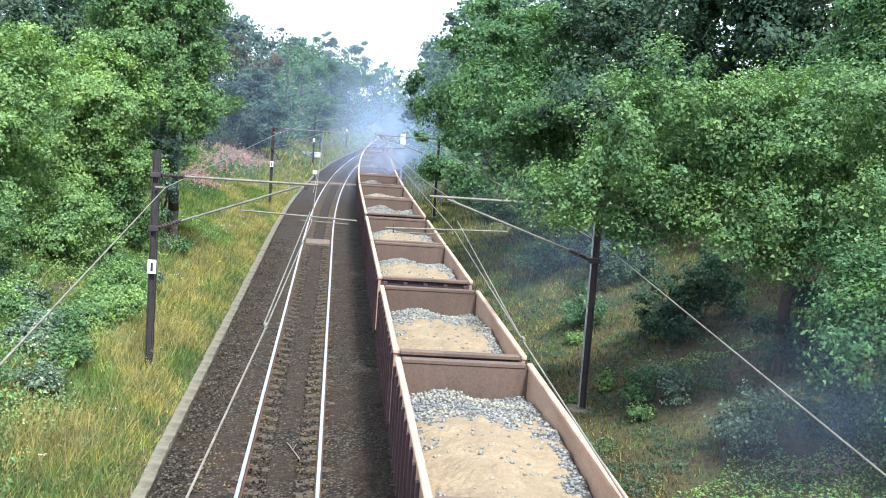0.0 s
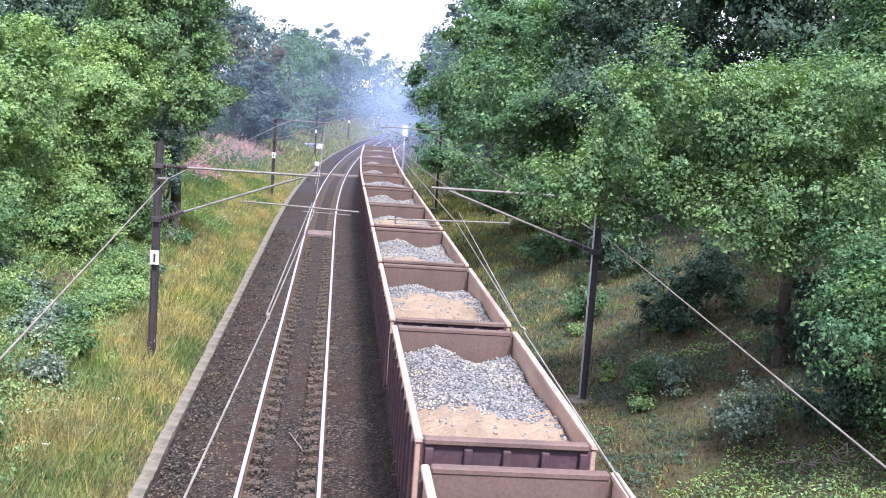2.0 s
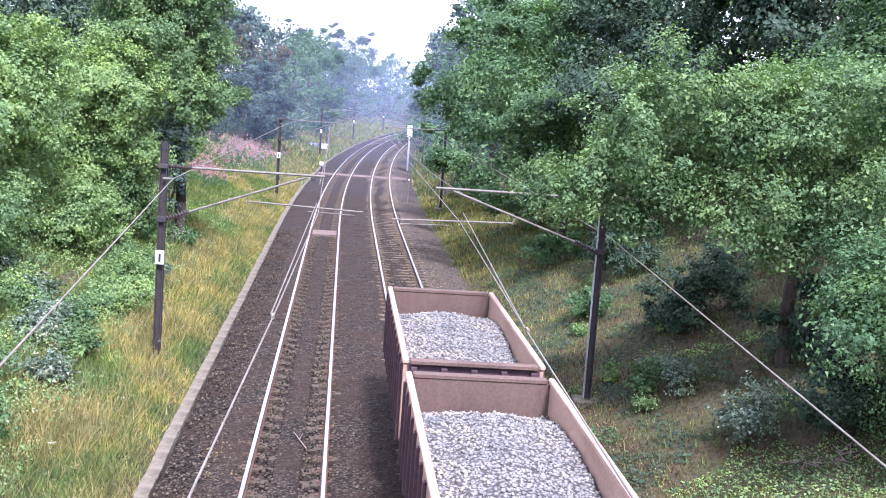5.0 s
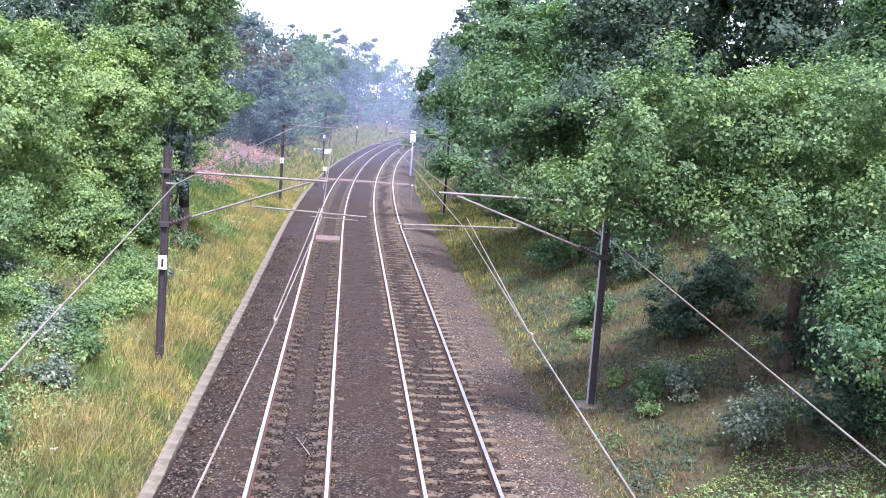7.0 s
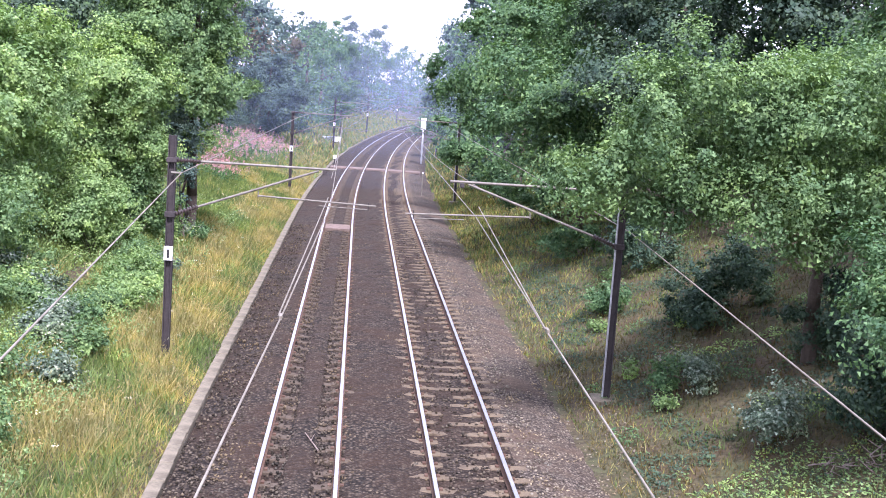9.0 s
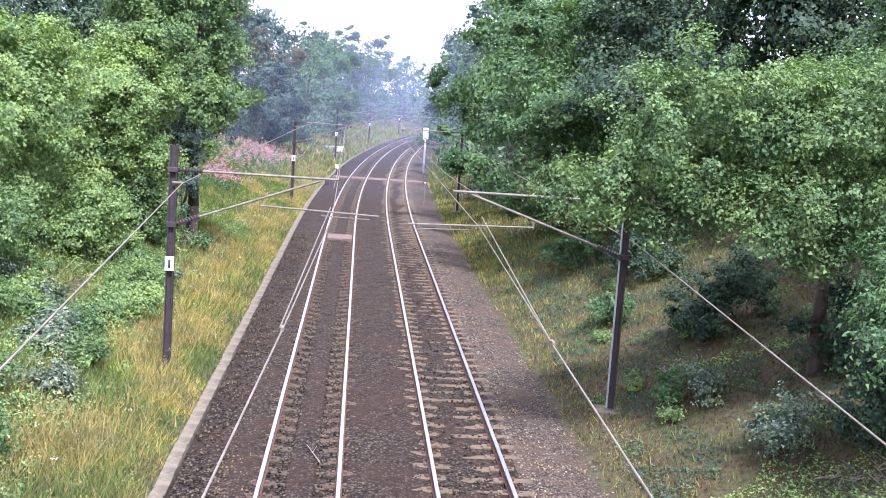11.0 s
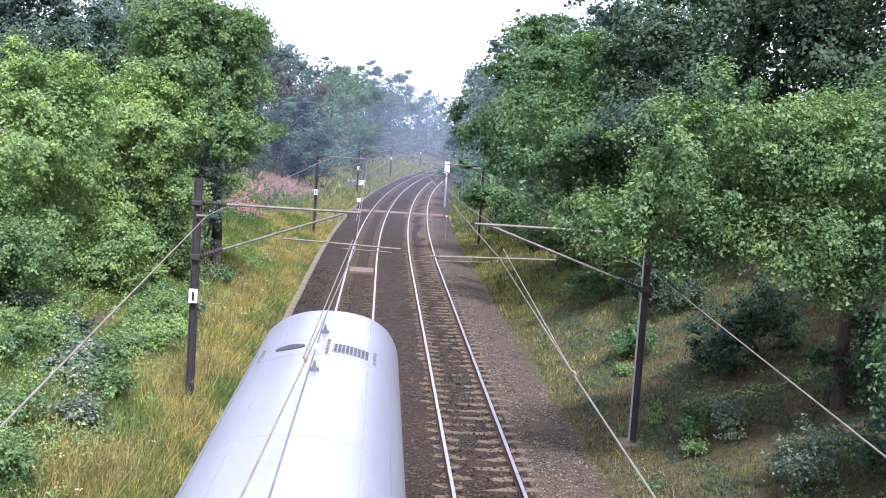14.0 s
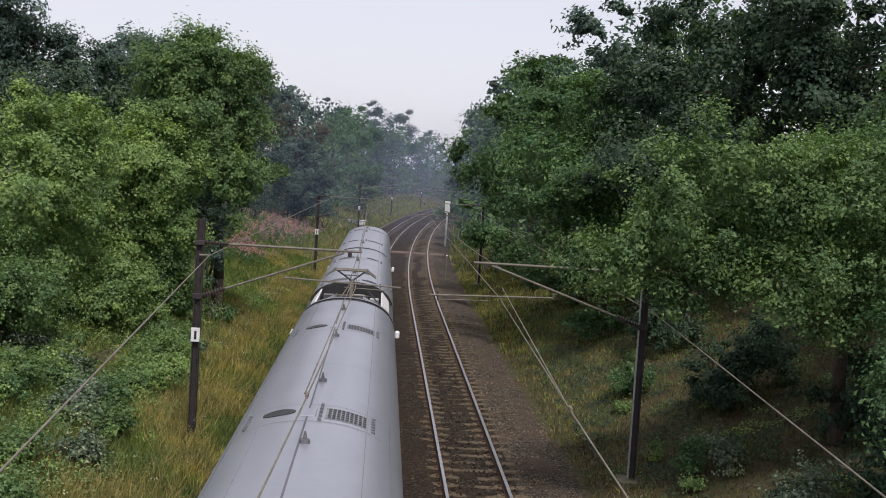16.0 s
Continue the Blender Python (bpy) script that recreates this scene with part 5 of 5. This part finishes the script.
# ---- exhaust smoke and distance haze, painted on see-through shells ----
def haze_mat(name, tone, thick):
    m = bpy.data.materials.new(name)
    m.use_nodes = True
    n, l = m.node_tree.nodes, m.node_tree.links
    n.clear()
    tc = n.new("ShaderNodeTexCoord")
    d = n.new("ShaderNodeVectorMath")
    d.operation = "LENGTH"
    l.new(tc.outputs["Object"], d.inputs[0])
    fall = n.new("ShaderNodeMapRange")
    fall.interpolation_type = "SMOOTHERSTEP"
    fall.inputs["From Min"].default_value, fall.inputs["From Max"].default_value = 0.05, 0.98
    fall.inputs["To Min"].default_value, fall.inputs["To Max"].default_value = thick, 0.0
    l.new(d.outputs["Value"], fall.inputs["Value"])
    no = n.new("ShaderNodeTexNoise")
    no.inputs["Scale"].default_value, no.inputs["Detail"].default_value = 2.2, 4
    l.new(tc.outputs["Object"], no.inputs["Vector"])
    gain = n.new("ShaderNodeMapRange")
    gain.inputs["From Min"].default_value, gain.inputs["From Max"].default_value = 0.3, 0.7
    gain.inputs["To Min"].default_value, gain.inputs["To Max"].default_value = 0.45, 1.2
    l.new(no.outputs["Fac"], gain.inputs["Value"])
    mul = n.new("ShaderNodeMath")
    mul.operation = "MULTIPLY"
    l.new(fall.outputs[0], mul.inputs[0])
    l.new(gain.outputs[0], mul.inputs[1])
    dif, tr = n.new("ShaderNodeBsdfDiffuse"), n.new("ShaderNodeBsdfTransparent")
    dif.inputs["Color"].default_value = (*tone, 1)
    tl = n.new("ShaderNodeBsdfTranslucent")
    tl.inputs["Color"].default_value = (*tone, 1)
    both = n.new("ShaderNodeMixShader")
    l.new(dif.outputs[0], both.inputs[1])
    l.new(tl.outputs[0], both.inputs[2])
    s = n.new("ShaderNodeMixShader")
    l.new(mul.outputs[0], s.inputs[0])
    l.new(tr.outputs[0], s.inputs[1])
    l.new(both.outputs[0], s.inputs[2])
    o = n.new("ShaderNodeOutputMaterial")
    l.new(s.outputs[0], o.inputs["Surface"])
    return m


def haze(label, mat, x, y, z, rx, rz):
    """One billow, drifting or still: a shallow curved shell, painted thick in the middle and fading to nothing at its
    rim.
    """
    verts, faces = [(0, -0.25, 0)], []
    rings, k = 5, 20
    for i in range(1, rings + 1):
        r = i / rings
        for j in range(k):
            a = 2 * math.pi * j / k
            verts.append((r * math.cos(a), -0.25 * (1 - r * r), r * math.sin(a)))
    for j in range(k):
        faces.append((0, 1 + j, 1 + (j + 1) % k))
        for i in range(rings - 1):
            p, q = 1 + i * k + j, 1 + i * k + (j + 1) % k
            faces.append((p, p + k, q + k, q))
    ob = obj("haze", verts, faces, mat, smooth=True)
    ob.matrix_basis = pose(x, y, z)
    ob.scale = (rx, min(rx, rz), rz)
    return tagged(ob, label, "smoke", "exhaust haze over the line")
M["stone_piece"] = leaf_mat("ballast_piece", [(0.023, 0.018, 0.012), (0.044, 0.034, 0.025), (0.071, 0.056, 0.040), (0.117, 0.095, 0.070)], 0.0, 0.9)
M["stone_pale"] = leaf_mat("ballast_piece_pale", [(0.072, 0.058, 0.043), (0.111, 0.090, 0.067), (0.153, 0.128, 0.096), (0.230, 0.200, 0.153)], 0.0, 0.9)
M["aggregate_piece"] = leaf_mat("aggregate_piece", [(0.175, 0.166, 0.156), (0.20, 0.19, 0.178), (0.23, 0.22, 0.207), (0.27, 0.258, 0.243)], 0.0, 0.9)
M["grass_dull"] = leaf_mat("grass_dull", [(0.085, 0.061, 0.027), (0.119, 0.087, 0.037), (0.070, 0.080, 0.027), (0.145, 0.111, 0.053)], 0.2, 0.8)
M["board"] = worn("worn_boards", (0.180, 0.134, 0.107), (0.126, 0.092, 0.073), 3.0, 0.9, fine=20)
M["straw"] = leaf_mat("straw_heads", [(0.29, 0.235, 0.11), (0.34, 0.28, 0.14), (0.26, 0.225, 0.10), (0.37, 0.31, 0.17)], 0.3, 0.8)
M["twig"] = worn("dry_twig", (0.26, 0.215, 0.18), (0.18, 0.14, 0.115), 5.0, 0.9, fine=30)
M["cream"] = leaf_mat("cream_flower", [(0.5, 0.47, 0.33), (0.6, 0.57, 0.42), (0.42, 0.36, 0.22), (0.66, 0.63, 0.5)], 0.2, 0.8)
M["red"] = worn("red_glaze", (0.25, 0.06, 0.04), (0.18, 0.05, 0.04), 5.0, 0.35, fine=20, strength=0.05)
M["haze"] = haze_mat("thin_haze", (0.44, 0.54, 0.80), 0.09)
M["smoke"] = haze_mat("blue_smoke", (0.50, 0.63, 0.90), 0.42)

ground()
ballast()
overhead_line()
WAGONS = [wagon(k) for k in (1, 0, 2)]
ORDER = [1, 1, 2, 2, 1, 2, 0, 2, 0, 2, 0, 2, 0, 0, 0, 0, 0]
TRAIN = []
for k in ORDER:
    TRAIN.append(WAGONS[k] if WAGONS[k] not in TRAIN else copy_thing(WAGONS[k], pose(0, 0, 0)))
CARS = [car("silver-grey leading carriage of an electric train", nose=True), car("silver-grey carriage with a raised pantograph", pan=True), car("silver-grey trailing carriage of an electric train")]
signal_post()
trackside_cabinet()
cable_trough()
right_side_trees()
left_side_trees()
far_trees()
bushes()
grass()
far_grass()
ground_cover()
fireweed()
cow_parsley()
crossing_boards()
bank_litter()
loose_ballast()
# no exhaust here: blue-tinted shells that paint the haze of distance
STILL_HAZE = [haze("thin blue shell painted as distance haze", M["haze"], on_line(u, y), y, z, rx, rz) for u, y, z, rx, rz in ((0, 100, 6, 40, 15), (-2, 140, 5, 40, 16), (-6, 190, 7, 55, 20), (-10, 240, 9, 70, 26))]
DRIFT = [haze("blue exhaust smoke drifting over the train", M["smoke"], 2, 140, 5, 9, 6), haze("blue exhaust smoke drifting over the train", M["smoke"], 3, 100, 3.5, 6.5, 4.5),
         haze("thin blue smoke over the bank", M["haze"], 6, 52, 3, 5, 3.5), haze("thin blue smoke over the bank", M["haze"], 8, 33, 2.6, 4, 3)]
track(LEFT, "ballasted railway track with bright rails, sleepers half buried", M["sleeper"], 1)
track(RIGHT, "ballasted railway track with bright rails and pale concrete sleepers", M["sleeper_pale"], 2)


def wagon_end(t):
    """Where the rear of the stone train is along the line."""
    return float(np.interp(t, [0.0, 1.5, 2.5, 3.5, 4.0, 16.0], [166.6, 128.5, 103.1, 78.4, 66.3, 66.3 - 12 * 24.0]))


def unit_front(t):
    """Where the front of the electric train is along the line."""
    return 38.7 + 23.9 * (t - 14.0)


def motions():
    times = [0.0, 0.5, 1.0, 1.5, 2.0, 2.5, 3.0, 3.5, 4.0, 5.0, 6.0, 8.0, 12.0, 16.0]
    for n, w in enumerate(TRAIN):
        rows = []
        for t in times:
            y = wagon_end(t) - WAGON_LENGTH * (n + 0.5) - sum(GAPS[:n])
            rows.append((t, pose(on_line(RIGHT, y), y, 0, 0, 0, heading(y))))
        walk(w, rows)
    paths = [[(0, 4, 132, 5), (2, 6, 165, 7), (4, 9, 195, 9), (8, 40, 215, 11), (16, 90, 235, 14)],
             [(0, 2.8, 96, 3.5), (2, 4.5, 118, 4.5), (4, 7.5, 150, 6), (8, 32, 180, 9), (16, 80, 220, 12)],
             [(0, 6, 50, 3), (1, 8.5, 51, 3.6), (2, 12, 52, 5), (4, 19, 54, 8), (16, 40, 60, 14)],
             [(0, 7.5, 33, 2.6), (1, 10.5, 33.5, 3.4), (2, 15, 34, 5), (4, 24, 35, 8), (16, 45, 40, 14)]]
    for ob, path in zip(DRIFT, paths):
        walk(ob, [(t, pose(x, y, z)) for t, x, y, z in path])
    for n, c in enumerate(CARS):
        rows = []
        for t in (0.0, 6.0, 12.0, 13.5, 14.0, 14.5, 15.0, 15.5, 16.0):
            y = unit_front(t) - CAR / 2 - n * (CAR + CAR_GAP)
            rows.append((t, pose(on_line(LEFT - 0.07, y), y, 0, 0, 0, heading(y))))
        walk(c, rows)


motions()
